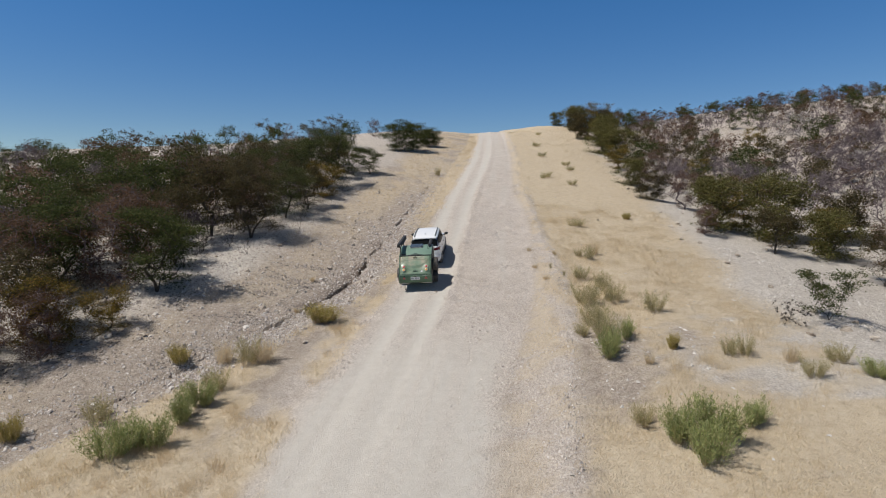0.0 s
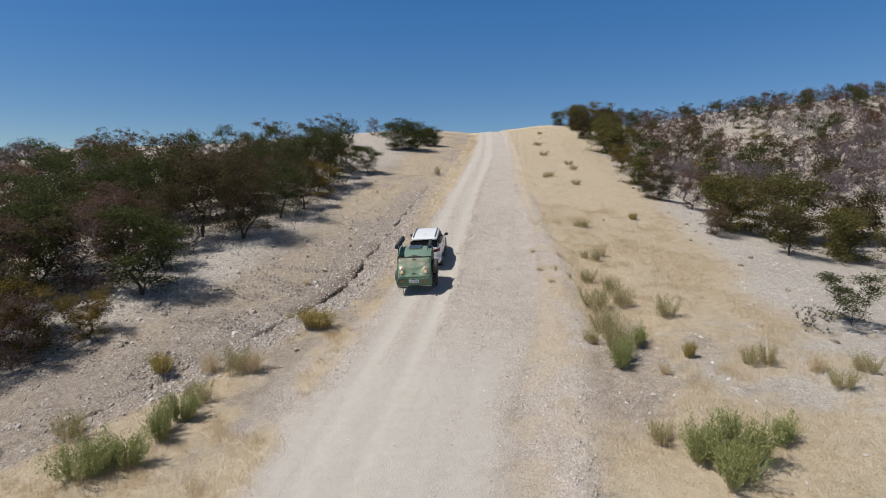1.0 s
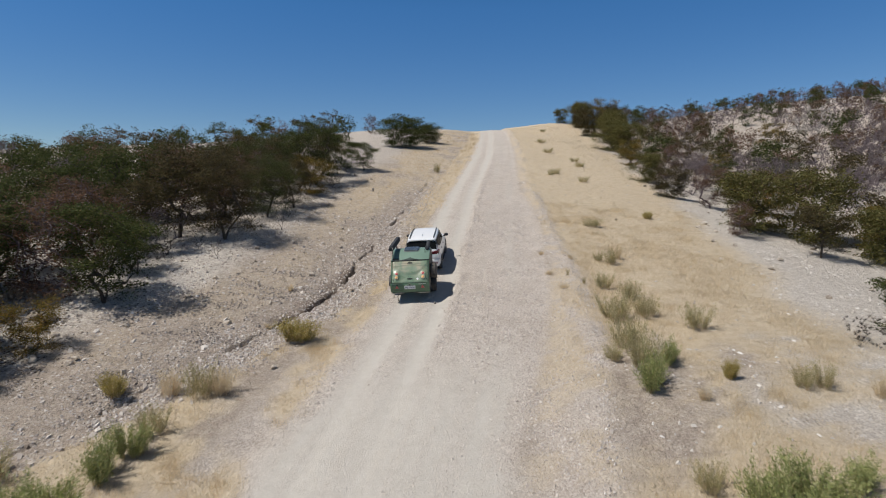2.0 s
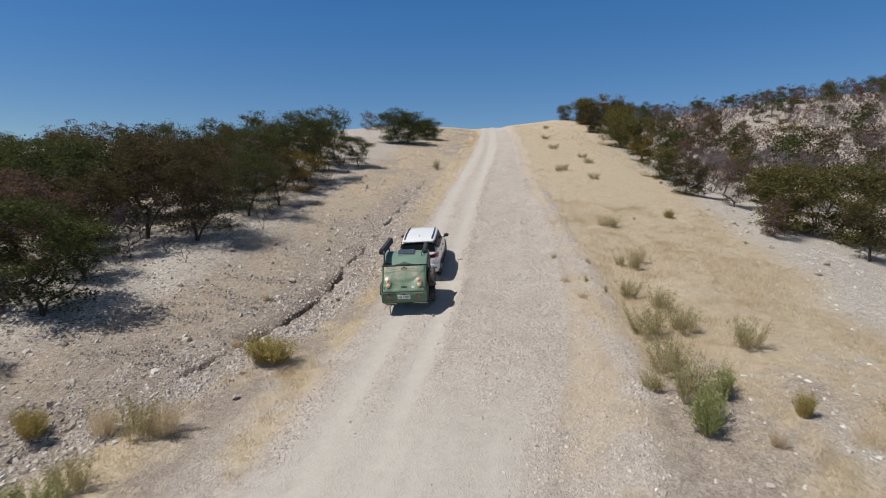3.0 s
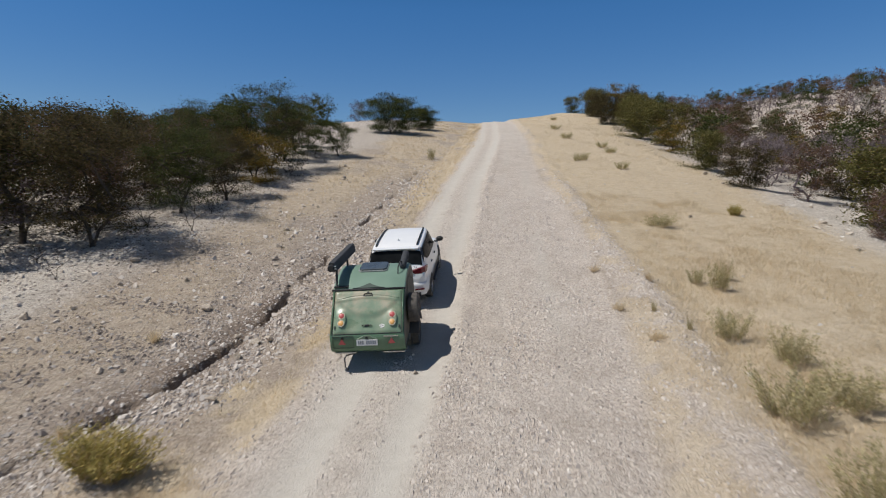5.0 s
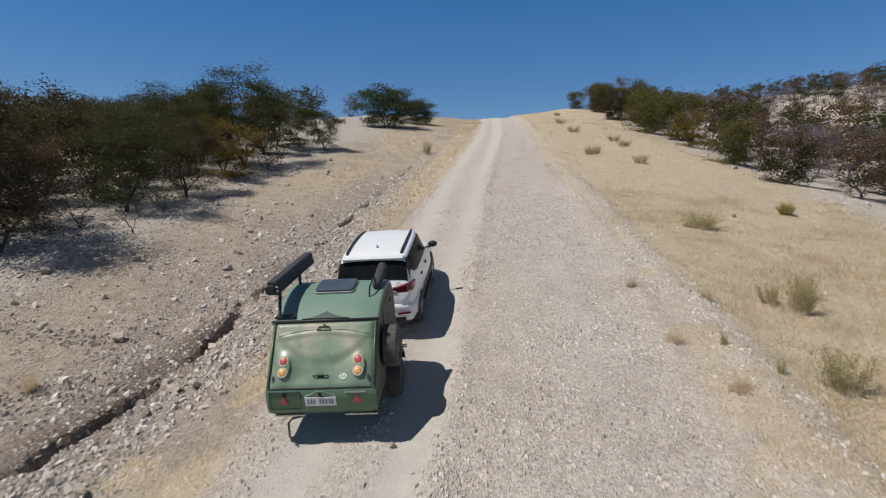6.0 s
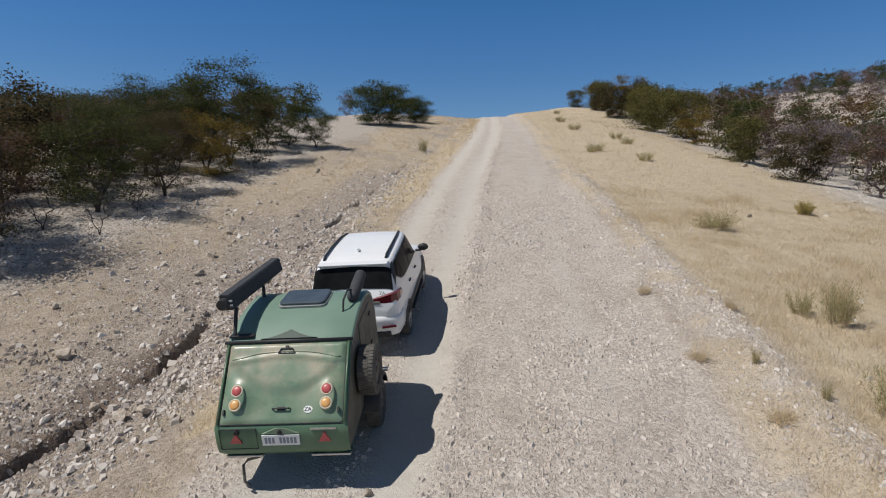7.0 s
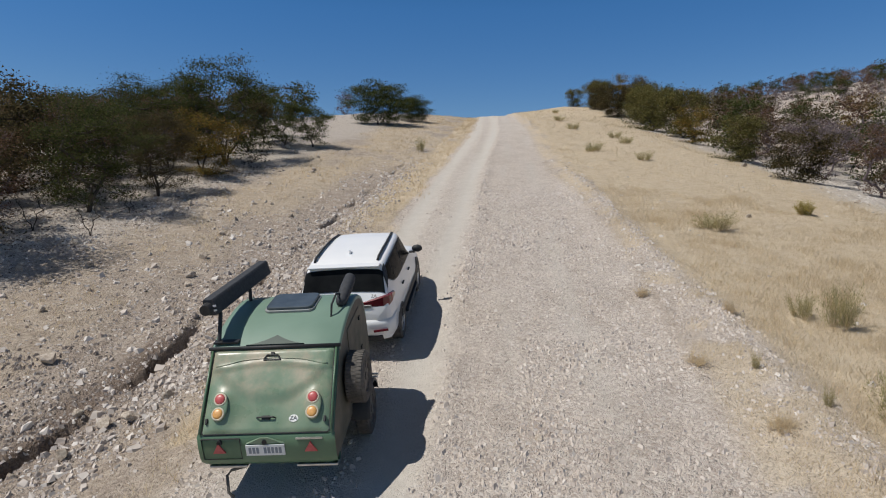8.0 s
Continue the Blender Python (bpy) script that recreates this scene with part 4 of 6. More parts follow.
def plant_tree(key, x, y, scale=1.0, turn=0.0, flat=1.0):
    kind = TREES[key]
    if x < 0 and y < 80:
        scale *= float(np.interp(y, [40, 50], [0.97, 0.84]))
    elif x > 0:
        scale *= 0.9 if y < 75 else 1.12
    m = Matrix.LocRotScale((x, y, float(ground_z(x, y)) - 0.06), Euler((0, 0, turn)), (scale, scale, scale * flat))
    if kind[3] is None:
        kind[3] = make_tree(*kind[1], **kind[2])
        kind[3].matrix_basis = m
        return kind[3]
    src = kind[3]
    keep = src.matrix_basis.copy()
    src.matrix_basis = Matrix()
    ob = copy_thing(src, m)
    src.matrix_basis = keep
    return ob


# trees that stand out along the edge of the wood
LEFT_TREES_BELOW = [
    ("olive1n", -13.2, 40.1, 1.14, 0.0), ("green2n", -12.3, 45.8, 1.0, 1.0), ("green3", -14.9, 30.2, 1.0, 2.2), ("olive1", -16.0, 40.3, 1.2, 0.5),
    ("rust1", -17.5, 30.2, 1.12, 3.0), ("olive2", -18.3, 25.0, 0.9, 4.0), ("green2", -20.6, 43.9, 1.25, 3.3), ("rust1n", -14.4, 43.4, 0.9, 1.8),
    ("green1", -15.6, 33.9, 0.62, 4.8), ("rust1", -18.0, 34.4, 1.1, 5.8), ("yellow1n", -16.9, 24.6, 0.9, 1.1), ("rust1n", -19.4, 23.2, 0.85, 0.2),
    ("rust2", -20.4, 28.0, 1.0, 0.7), ("rust1n", -16.4, 23.2, 0.7, 4.4), ("rust1n", -18.0, 22.0, 0.75, 2.6), ("green2", -21.8, 32.0, 1.1, 5.0), ("yellow1n", -15.2, 26.0, 0.6, 3.1), ("olive2", -17.2, 37.2, 0.95, 1.6),
    ("green1", -20.4, 38.6, 1.22, 2.9), ("rust2", -18.6, 44.4, 1.18, 4.9),
]
LEFT_TREES_ABOVE = [
    ("olive1n", -11.3, 49.2, 0.85, 2.0), ("yellow1n", -10.8, 53.7, 1.12, 0.0), ("green2n", -11.3, 57.4, 1.42, 2.5), ("green3", -9.8, 64.6, 0.80, 4.1),
    ("green3", -8.15, 65.8, 0.74, 2.0), ("green2", -13.5, 70.0, 1.1, 0.6), ("dense1", -5.5, 84.8, 0.86, 0.3), ("dense1", -2.2, 92.0, 0.58, 1.3),
    ("rust1n", -14.5, 49.6, 1.1, 0.3), ("green2n", -14.4, 53.8, 1.15, 1.3), ("olive2", -16.6, 46.8, 1.25, 2.3), ("olive1", -16.8, 51.4, 1.05, 3.3),
    ("green2", -18.2, 55.4, 1.05, 4.3), ("rust1", -14.6, 58.4, 1.1, 5.3), ("rust2", -19.6, 48.8, 1.05, 0.8), ("green1", -15.6, 62.4, 1.05, 2.8),
    ("olive1", -18.6, 59.6, 1.05, 3.8), ("olive1n", -11.6, 62.2, 0.95, 0.9), ("green2", -11.8, 66.4, 1.0, 2.1), ("green1", -50.0, 68.0, 1.2, 0.5), ("bare1", -46.5, 67.0, 1.5, 0.9),
]
RIGHT_TREES_BELOW = [
    ("bush1", 24.3, 43.0, 1.45, 0.2), ("bush1", 20.6, 44.0, 1.25, 2.2), ("rust1", 18.7, 41.8, 0.55, 1.2), ("bush2", 30.3, 44.0, 1.2, 2.9),
    ("olive2", 25.8, 33.8, 0.85, 3.9), ("small", 17.8, 26.6, 1.1, 0.4), ("thorn", 15.7, 26.0, 1.0, 1.4), ("bush1", 19.2, 59.8, 0.85, 5.1),
    ("bush2", 18.9, 53.0, 0.85, 0.9), ("rust2", 20.8, 50.4, 0.8, 4.4), ("bare1", 21.8, 56.0, 0.85, 2.6), ("rust1", 27.0, 47.5, 0.9, 0.4),
    ("bare1", 41.4, 57.7, 1.2, 0.6), ("snag", 44.2, 61.5, 0.95, 0.3), ("bare1", 33.5, 53.0, 1.0, 2.4), ("bare1", 29.0, 60.0, 1.0, 5.0),
]
RIGHT_TREES_ABOVE = [
    ("rust1", 22.7, 64.6, 0.9, 2.0), ("bush1", 23.8, 79.5, 1.1, 3.2), ("yellow1", 21.0, 71.0, 1.0, 1.9), ("snag", 51.2, 86.2, 1.05, 1.6),
    ("bare1", 47.0, 66.5, 1.5, 2.0), ("bare1", 41.5, 63.0, 1.3, 4.0), ("yellow1", 46.0, 87.3, 0.95, 4.0), ("bush1", 26.3, 98.0, 1.1, 1.0),
    ("bush2", 29.5, 110.0, 1.25, 2.7), ("bush1", 27.2, 122.0, 1.12, 0.1), ("bush1", 24.0, 88.0, 1.1, 5.5), ("yellow1", 31.0, 118.0, 1.5, 5.0),
    ("bush1", 24.6, 128.0, 0.75, 3.3), ("bush2", 26.2, 117.0, 1.0, 0.7), ("bush1", 28.4, 127.0, 1.1, 1.7), ("bush2", 25.6, 106.0, 1.1, 2.2),
    ("bush1", 28.0, 102.0, 1.2, 4.2),
]
UNDERGROWTH = [
    ("thorn", -9.9, 58.6, 1.1, 0.4), ("thorn", -9.6, 56.2, 0.9, 1.9), ("thorn", -13.7, 47.4, 1.0, 2.8), ("thorn", -14.6, 42.2, 1.1, 3.6),
    ("thorn", -12.3, 51.4, 1.0, 4.4), ("thorn", -16.8, 27.8, 1.2, 0.9), ("thorn", -18.6, 29.0, 1.1, 5.2), ("thorn", -17.4, 32.2, 1.1, 2.2),
    ("thorn", -15.4, 36.4, 1.0, 1.2), ("thorn", -16.4, 44.6, 1.1, 0.1),
]
NAMED_TREES = LEFT_TREES_BELOW + LEFT_TREES_ABOVE + RIGHT_TREES_BELOW + RIGHT_TREES_ABOVE
for key, tx, ty, sc, turn in NAMED_TREES + UNDERGROWTH:
    plant_tree(key, tx, ty, sc, turn)


def fill_wood():
    rs = random.Random(17)
    spots = [(t[1], t[2]) for t in NAMED_TREES]

    def left_edge(y):
        return float(np.interp(y, [5, 20, 28, 35, 46, 55, 70, 85, 110], [-24, -19.5, -18.5, -15.5, -13.5, -12.5, -12.5, -11.5, -9]))

    def right_edge(y):
        return float(np.interp(y, [10, 28, 34, 40, 50, 57, 70, 90, 140], [27, 26, 23, 20.5, 21, 20.5, 21.5, 26, 29]))

    def far_enough(x, y, gap):
        return all((x - a) ** 2 + (y - b) ** 2 > gap * gap for a, b in spots)

    near = ["green1", "green2", "green3", "olive1", "olive2", "olive1", "rust1", "rust2", "bare1", "bare1"]
    near_right = ["bush2", "rust1", "bare1", "olive2", "bush1", "rust2", "bare1", "olive1", "yellow1"]
    far = ["fgreen1", "fgreen2", "folive1", "folive1", "frust1", "fbare1"]
    far_right = ["fgreen1", "folive1", "folive1", "frust1", "frust1", "fbare1", "fbare1", "fgreen2"]

    def sow(count, x0, x1, y0, y1, gap, kinds, inside, lo=0.8, hi=1.12):
        made = 0
        for _ in range(count * 30):
            if made >= count:
                break
            x, y = rs.uniform(x0, x1), rs.uniform(y0, y1)
            if inside(x, y) and far_enough(x, y, gap):
                spots.append((x, y))
                (heap_tree if kinds[0] in FAR_KINDS else plant_tree)(rs.choice(kinds), x, y, rs.uniform(lo, hi), rs.uniform(0, 6.28), rs.uniform(0.88, 1.05))
                made += 1

    def clearing(x, y):
        f = min(max((y - 73) / 57, 0), 1)
        return abs(x - (40 + 21 * f)) < 4.2 and 69 < y < 109

    mid_right = ["molive1", "mrust1", "mbare1", "molive1", "mrust1", "mgreen2"]
    mid = ["mgreen1", "molive1", "mgreen2", "mrust1", "mbare1", "mbare1"]
    sow(24, -26, -10, 20, 66, 2.5, near, lambda x, y: left_edge(y) - 8 < x < left_edge(y) - 0.5, 0.8, 1.05)
    sow(18, 18, 34, 28, 66, 3.2, near_right, lambda x, y: right_edge(y) + 0.5 < x < right_edge(y) + 8)
    sow(88, -42, -10, 14, 75, 2.6, mid, lambda x, y: x < left_edge(y) - 1.5, 0.8, 1.05)
    sow(56, 18, 50, 26, 75, 3.0, mid_right, lambda x, y: x > right_edge(y) + 1.5)
    sow(85, -100, -9, 40, 115, 3.4, far, lambda x, y: x < left_edge(y) - 2 and (x < -38 or y > 70))
    sow(255, 22, 110, 60, 150, 2.9, far_right, lambda x, y: x > right_edge(y) + 2 and (x > 46 or y > 72) and not clearing(x, y), 0.66, 0.98)
    sow(170, 26, 92, 48, 122, 2.0, ["fbare1", "fbare1", "mbare1", "fbare1", "frust1"], lambda x, y: x > right_edge(y) + 3 and not clearing(x, y), 0.6, 0.95)
    sow(70, 32, 78, 46, 108, 1.5, ["fbare1", "fbare1", "fbare1", "frust1"], lambda x, y: x > right_edge(y) + 5 and not clearing(x, y), 0.5, 0.8)
    sow(36, 46, 90, 40, 75, 4.0, far_right, lambda x, y: True, 0.66, 0.98)
    sow(60, -32, -9, 36, 80, 1.7, ["mbare1", "fbare1", "molive1"], lambda x, y: left_edge(y) - 14 < x < left_edge(y) - 1.0, 0.45, 0.7)
    sow(5, -30, -15, 20, 45, 2.3, ["green1", "olive1", "rust1", "green3"], lambda x, y: x < left_edge(y) - 0.5, 0.9, 1.05)


fill_wood()
link_far_wood()


def lay_shade_litter():
    """Fallen leaves and dark chips, thickest under the trees, where they also stand in for tree shade."""
    rs = np.random.RandomState(29)
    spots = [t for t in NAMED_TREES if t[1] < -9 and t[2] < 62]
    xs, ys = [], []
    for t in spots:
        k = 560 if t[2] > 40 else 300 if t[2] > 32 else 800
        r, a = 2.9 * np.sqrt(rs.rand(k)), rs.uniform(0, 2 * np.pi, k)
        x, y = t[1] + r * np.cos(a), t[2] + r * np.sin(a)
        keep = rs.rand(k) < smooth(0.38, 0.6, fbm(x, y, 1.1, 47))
        xs.append(x[keep])
        ys.append(y[keep])
    x, y = np.concatenate(xs), np.concatenate(ys)
    scatter("shade_litter", x, y, 0.05 + 0.12 * rs.rand(len(x)) ** 2, 48, SHADE_LITTER, "fallen leaves and twigs, darkened to deepen the shade under the trees", "leaf litter", 0.12, True)


lay_shade_litter()


# ---- shrubs ----
def make_shrub(seed, height, width, stems, leaf, leaf_material, stem_material, label, name="shrub"):
    """Wiry stems rising in a few clumps from one base, feathered with narrow upright leaves."""
    rs = np.random.RandomState(seed)
    root = new(name)
    clumps = 9
    ca, cr = rs.uniform(0, 2 * np.pi, clumps), 0.34 * width * np.sqrt(rs.rand(clumps))
    ch = height * rs.uniform(0.62, 1.0, clumps)
    pick = rs.randint(0, clumps, stems)
    a, r = rs.uniform(0, 2 * np.pi, stems), np.sqrt(rs.rand(stems))
    centre = np.stack([np.cos(ca[pick]) * cr[pick], np.sin(ca[pick]) * cr[pick]], -1)
    way = np.stack([np.cos(a), np.sin(a)], -1)
    h = ch[pick] * rs.uniform(0.6, 1.0, stems) * (1 - 0.25 * r ** 2)
    foot = np.concatenate([centre * 0.55 + way * (r * width * 0.05)[:, None], np.zeros((stems, 1))], 1)
    top = np.concatenate([centre + way * (r * width * 0.23)[:, None], h[:, None]], 1)
    bend = foot * 0.5 + top * 0.5
    bend[:, 2] = h * 0.6
    side = np.stack([-np.sin(a), np.cos(a), 0 * a], -1) * 0.005
    v = np.stack([foot - side, foot + side, bend + side * 0.8, bend - side * 0.8, top], 1)
    o = np.arange(stems)[:, None] * 5
    f = np.concatenate([o + [0, 1, 2], o + [0, 2, 3], o + [3, 2, 4]])
    array_part("stem_tuft", mesh_of("stem_tuft", v.reshape(-1, 3), f, stem_material), root)
    per = 42
    t = rs.uniform(0.18, 1.0, (stems, per))[:, :, None]
    p = np.where(t < 0.6, foot[:, None] + (bend - foot)[:, None] * t / 0.6, bend[:, None] + (top - bend)[:, None] * (t - 0.6) / 0.4)
    p = p.reshape(-1, 3) + rs.normal(0, 0.022 * width, (stems * per, 3))
    axis = np.repeat(top - foot, per, axis=0)
    axis = axis / np.linalg.norm(axis, axis=1)[:, None] + rs.normal(0, 0.55, axis.shape)
    axis = axis / np.linalg.norm(axis, axis=1)[:, None]
    flat = np.cross(axis, rs.normal(0, 1, axis.shape))
    flat = flat / np.linalg.norm(flat, axis=1)[:, None]
    k = (leaf * rs.uniform(0.6, 1.2, len(p)))[:, None]
    v = np.stack([p - flat * k * 0.24, p + flat * k * 0.24, p + axis * k * 1.9], 1).reshape(-1, 3)
    v[:, 2] = np.maximum(v[:, 2], 0.01)
    array_part("foliage", mesh_of("foliage", v, np.arange(len(v)).reshape(-1, 3), leaf_material), root)
    return tagged(root, label, "shrub", "shrubs on the road verges")


SHRUBS = {
    "green": (201, 1.0, 1.25, 120, 0.033, SHRUB_GREEN, SHRUB_OLIVE, "upright green shrub with fine leaves in dry grass"),
    "green2": (202, 1.0, 1.4, 130, 0.033, SHRUB_GREEN, SHRUB_OLIVE, "spreading green shrub with fine leaves in dry grass"),
    "olive": (203, 1.0, 1.3, 80, 0.032, SHRUB_OLIVE, STRAW, "half-dry olive shrub with wiry stems"),
    "yellow": (204, 1.0, 1.2, 170, 0.032, SHRUB_YELLOW, RUSTY, "yellowish rounded shrub with wiry stems on gravel"),
    "straw": (205, 1.0, 1.3, 70, 0.028, STRAW, STRAW, "withered straw-coloured shrub with bare wiry stems"),
}
SHRUB_MADE = {}


def plant_shrub(kind, x, y, height, width, turn):
    if kind not in SHRUB_MADE:
        SHRUB_MADE[kind] = None
    spec = SHRUBS[kind]
    m = Matrix.LocRotScale((x, y, float(ground_z(x, y)) - 0.03), Euler((0, 0, turn)), (width / spec[2], width / spec[2], height))
    if SHRUB_MADE[kind] is None:
        SHRUB_MADE[kind] = make_shrub(*spec)
        SHRUB_MADE[kind].matrix_basis = m
        return
    src = SHRUB_MADE[kind]
    keep = src.matrix_basis.copy()
    src.matrix_basis = Matrix()
    copy_thing(src, m)
    src.matrix_basis = keep


LEFT_SHRUBS = [
    ("green2", -10.4, 17.7, 1.55, 2.2), ("green", -9.4, 18.1, 1.5, 1.8), ("green", -8.95, 19.6, 1.5, 1.5), ("green", -8.75, 20.6, 1.4, 1.4),
    ("olive", -8.6, 21.6, 1.2, 1.3), ("olive", -11.9, 19.6, 1.22, 1.41), ("yellow", -14.2, 18.6, 1.1, 1.15), ("yellow", -10.9, 23.7, 1.0, 1.35),
    ("straw", -9.15, 23.8, 1.3, 1.3), ("olive", -8.05, 23.7, 1.55, 1.5), ("straw", -7.3, 23.8, 1.3, 1.5), ("yellow", -5.85, 27.9, 1.2, 2.3),
    ("olive", -0.6, 67.6, 1.3, 1.0), ("straw", -7.3, 29.0, 0.4, 0.6), ("straw", -7.4, 33.0, 0.45, 0.7),
]
RIGHT_SHRUBS_BELOW = [
    ("green2", 7.7, 16.4, 1.75, 2.0), ("green", 7.35, 17.3, 1.6, 1.7), ("green", 8.5, 17.4, 1.7, 2.1), ("green", 9.85, 18.0, 1.1, 1.3),
    ("olive", 6.4, 18.2, 1.0, 1.1), ("green", 6.75, 22.9, 1.55, 1.7), ("olive", 6.9, 24.3, 1.55, 1.9), ("green", 7.8, 24.5, 1.1, 1.2),
    ("olive", 6.8, 25.8, 1.6, 1.8), ("olive", 7.1, 28.6, 1.45, 1.9), ("olive", 8.5, 28.9, 1.2, 1.5), ("olive", 10.0, 27.4, 1.3, 1.5),
    ("yellow", 9.3, 23.2, 0.85, 0.75), ("olive", 11.3, 22.6, 1.0, 0.9), ("olive", 11.95, 22.6, 1.1, 0.9), ("straw", 13.4, 22.1, 0.9, 1.2),
    ("olive", 13.6, 21.0, 1.0, 1.3), ("green", 16.0, 20.9, 1.0, 1.5), ("olive", 15.3, 22.2, 1.0, 1.3), ("olive", 6.05, 25.0, 0.8, 1.0),
    ("straw", 7.95, 21.9, 0.6, 0.7),
]
RIGHT_SHRUBS_ABOVE = [
    ("olive", 8.5, 31.0, 1.15, 1.3), ("olive", 7.65, 32.3, 1.0, 1.2), ("olive", 9.9, 43.4, 0.75, 1.7), ("yellow", 14.3, 45.5, 0.7, 0.9),
    ("straw", 9.55, 36.7, 0.9, 1.1), ("olive", 14.2, 90.3, 0.8, 1.8), ("olive", 13.1, 78.6, 0.8, 1.7), ("olive", 11.2, 63.4, 0.8, 1.5),
    ("olive", 14.85, 71.1, 0.7, 1.5), ("olive", 14.7, 67.9, 0.7, 1.5), ("olive", 12.9, 58.9, 0.7, 1.3), ("olive", 17.7, 110, 0.7, 1.5),
    ("olive", 10.6, 62.4, 0.6, 0.9), ("olive", 8.95, 35.7, 1.15, 0.9), ("olive", 8.4, 36.1, 0.7, 0.7), ("olive", 6.85, 32.85, 0.42, 0.22),
    ("olive", 6.3, 34.0, 0.4, 0.22), ("straw", 6.9, 36.1, 0.4, 0.6), ("straw", 5.6, 37.7, 0.35, 0.6), ("straw", 5.4, 34.4, 0.3, 0.7),
    ("straw", 5.7, 32.2, 0.3, 0.8),
]
NAMED_SHRUBS = LEFT_SHRUBS + RIGHT_SHRUBS_BELOW + RIGHT_SHRUBS_ABOVE
for i, (kind, sx, sy, sh, sw) in enumerate(NAMED_SHRUBS):
    plant_shrub(kind, sx, sy, sh, sw, i * 1.7)


def make_sapling(seed, height):
    rs = np.random.RandomState(seed)
    root = new("dead_sapling")
    tips = crown_points(rs, 22, height, height * 0.8, 0.25)
    v, f = tubes(limbs(rs, height, height * 0.8, 0.3, 2, tips, 0.022), 5)
    array_part("trunk", mesh_of("trunk", v, f, BARK, True), root)
    v, f = twig_cloud(rs, tips, 5, 0.22, 0.004)
    tagged(array_part("twig_tuft", mesh_of("twig_tuft", v, f, BARK), root), kind="stuff")
    return tagged(root, "small leafless dead sapling standing among stones", "sapling", "dead saplings")


sapling = make_sapling(301, 1.35)
sapling.matrix_basis = pose(-10.5, 42.8, float(ground_z(-10.5, 42.8)) - 0.03)
for px, py, ps in ((-12.6, 43.2, 1.1), (-10.9, 46.0, 0.9), (-13.9, 38.0, 1.0), (-12.3, 36.5, 0.8), (-15.2, 37.0, 0.9), (-17.0, 27.4, 1.0)):
    keep = sapling.matrix_basis.copy()
    sapling.matrix_basis = Matrix()
    copy_thing(sapling, Matrix.LocRotScale((px, py, float(ground_z(px, py)) - 0.03), Euler((0, 0, px)), (ps, ps, ps)))
    sapling.matrix_basis = keep


# ---- single rocks ----
def make_rock(seed):
    rs = np.random.RandomState(seed)
    bm = bmesh.new()
    bmesh.ops.create_icosphere(bm, subdivisions=3, radius=0.5)
    cuts = [(Vector(rs.normal(0, 1, 3)).normalized(), rs.uniform(0.20, 0.38)) for _ in range(13)]
    for v in bm.verts:
        for n, d in cuts:
            over = v.co.dot(n) - d
            if over > 0:
                v.co -= n * over
        v.co *= 1 + 0.12 * noise.noise(v.co * 6 + Vector((seed, 0, 0)))
    bmesh.ops.recalc_face_normals(bm, faces=bm.faces)
    me = bpy.data.meshes.new("rock")
    bm.to_mesh(me)
    bm.free()
    me.materials.append(ROCK)
    return me


ROCK_MESHES = [make_rock(400 + k) for k in range(6)]


def put_rock(k, x, y, wide, high, label="pale angular limestone rock lying on rubble"):
    ob = new("rock", ROCK_MESHES[k % 6])
    ob.matrix_basis = Matrix.LocRotScale((x, y, float(ground_z(x, y)) + high * 0.22), Euler((0.1 * k, 0.2, 1.3 * k)), (wide, wide * 0.75, high * 1.1))
    tagged(ob, label, "rock", "loose rocks")


GULLY_ROCKS = [
    (-5.45, 33.7, 0.24, 0.17), (-4.5, 33.6, 0.42, 0.2), (-4.85, 33.45, 0.36, 0.24), (-5.1, 32.7, 0.28, 0.2), (2.2, 32.3, 0.17, 0.1),
    (-5.6, 32.3, 0.22, 0.17), (-6.9, 45.9, 0.32, 0.22), (-8.4, 37.2, 0.26, 0.2), (-6.2, 25.7, 0.3, 0.2), (-8.6, 62.5, 0.45, 0.35),
    (-4.2, 34.4, 0.3, 0.18), (-4.0, 35.6, 0.28, 0.16), (-5.0, 31.4, 0.32, 0.2), (-3.6, 37.6, 0.25, 0.16), (-4.9, 30.4, 0.3, 0.18),
    (-0.35, 31.1, 0.2, 0.1),
]
WOOD_ROCKS = [
    (-11.7, 31.3, 0.45, 0.37), (-16.1, 28.4, 0.7, 0.6), (-16.8, 28.5, 0.75, 0.6), (-15.8, 27.5, 0.95, 0.5), (-16.4, 27.6, 0.6, 0.4),
    (-15.3, 25.9, 0.7, 0.3), (-13.4, 25.2, 0.45, 0.25), (-16.8, 22.6, 0.6, 0.35), (-12.8, 28.1, 0.4, 0.27), (-10.8, 38.7, 0.5, 0.3),
    (-10.5, 39.5, 0.38, 0.3), (-15.9, 25.1, 0.4, 0.22), (-15.2, 27.2, 0.5, 0.3), (-17.5, 26.4, 0.6, 0.35), (-9.6, 64.5, 0.6, 0.4),
]
RIGHT_ROCKS = [
    (22.3, 79.0, 0.8, 0.55), (17.9, 25.4, 0.8, 0.25), (18.9, 26.4, 0.4, 0.3), (17.6, 31.0, 0.42, 0.24), (15.8, 24.6, 0.6, 0.24),
    (11.9, 45.0, 0.3, 0.15), (16.3, 40.0, 0.45, 0.25), (17.0, 43.5, 0.5, 0.25),
]
NAMED_ROCKS = GULLY_ROCKS + WOOD_ROCKS + RIGHT_ROCKS
for k, (rx, ry, rw, rh) in enumerate(NAMED_ROCKS):
    put_rock(k, rx, ry, rw, rh)
rr = random.Random(23)
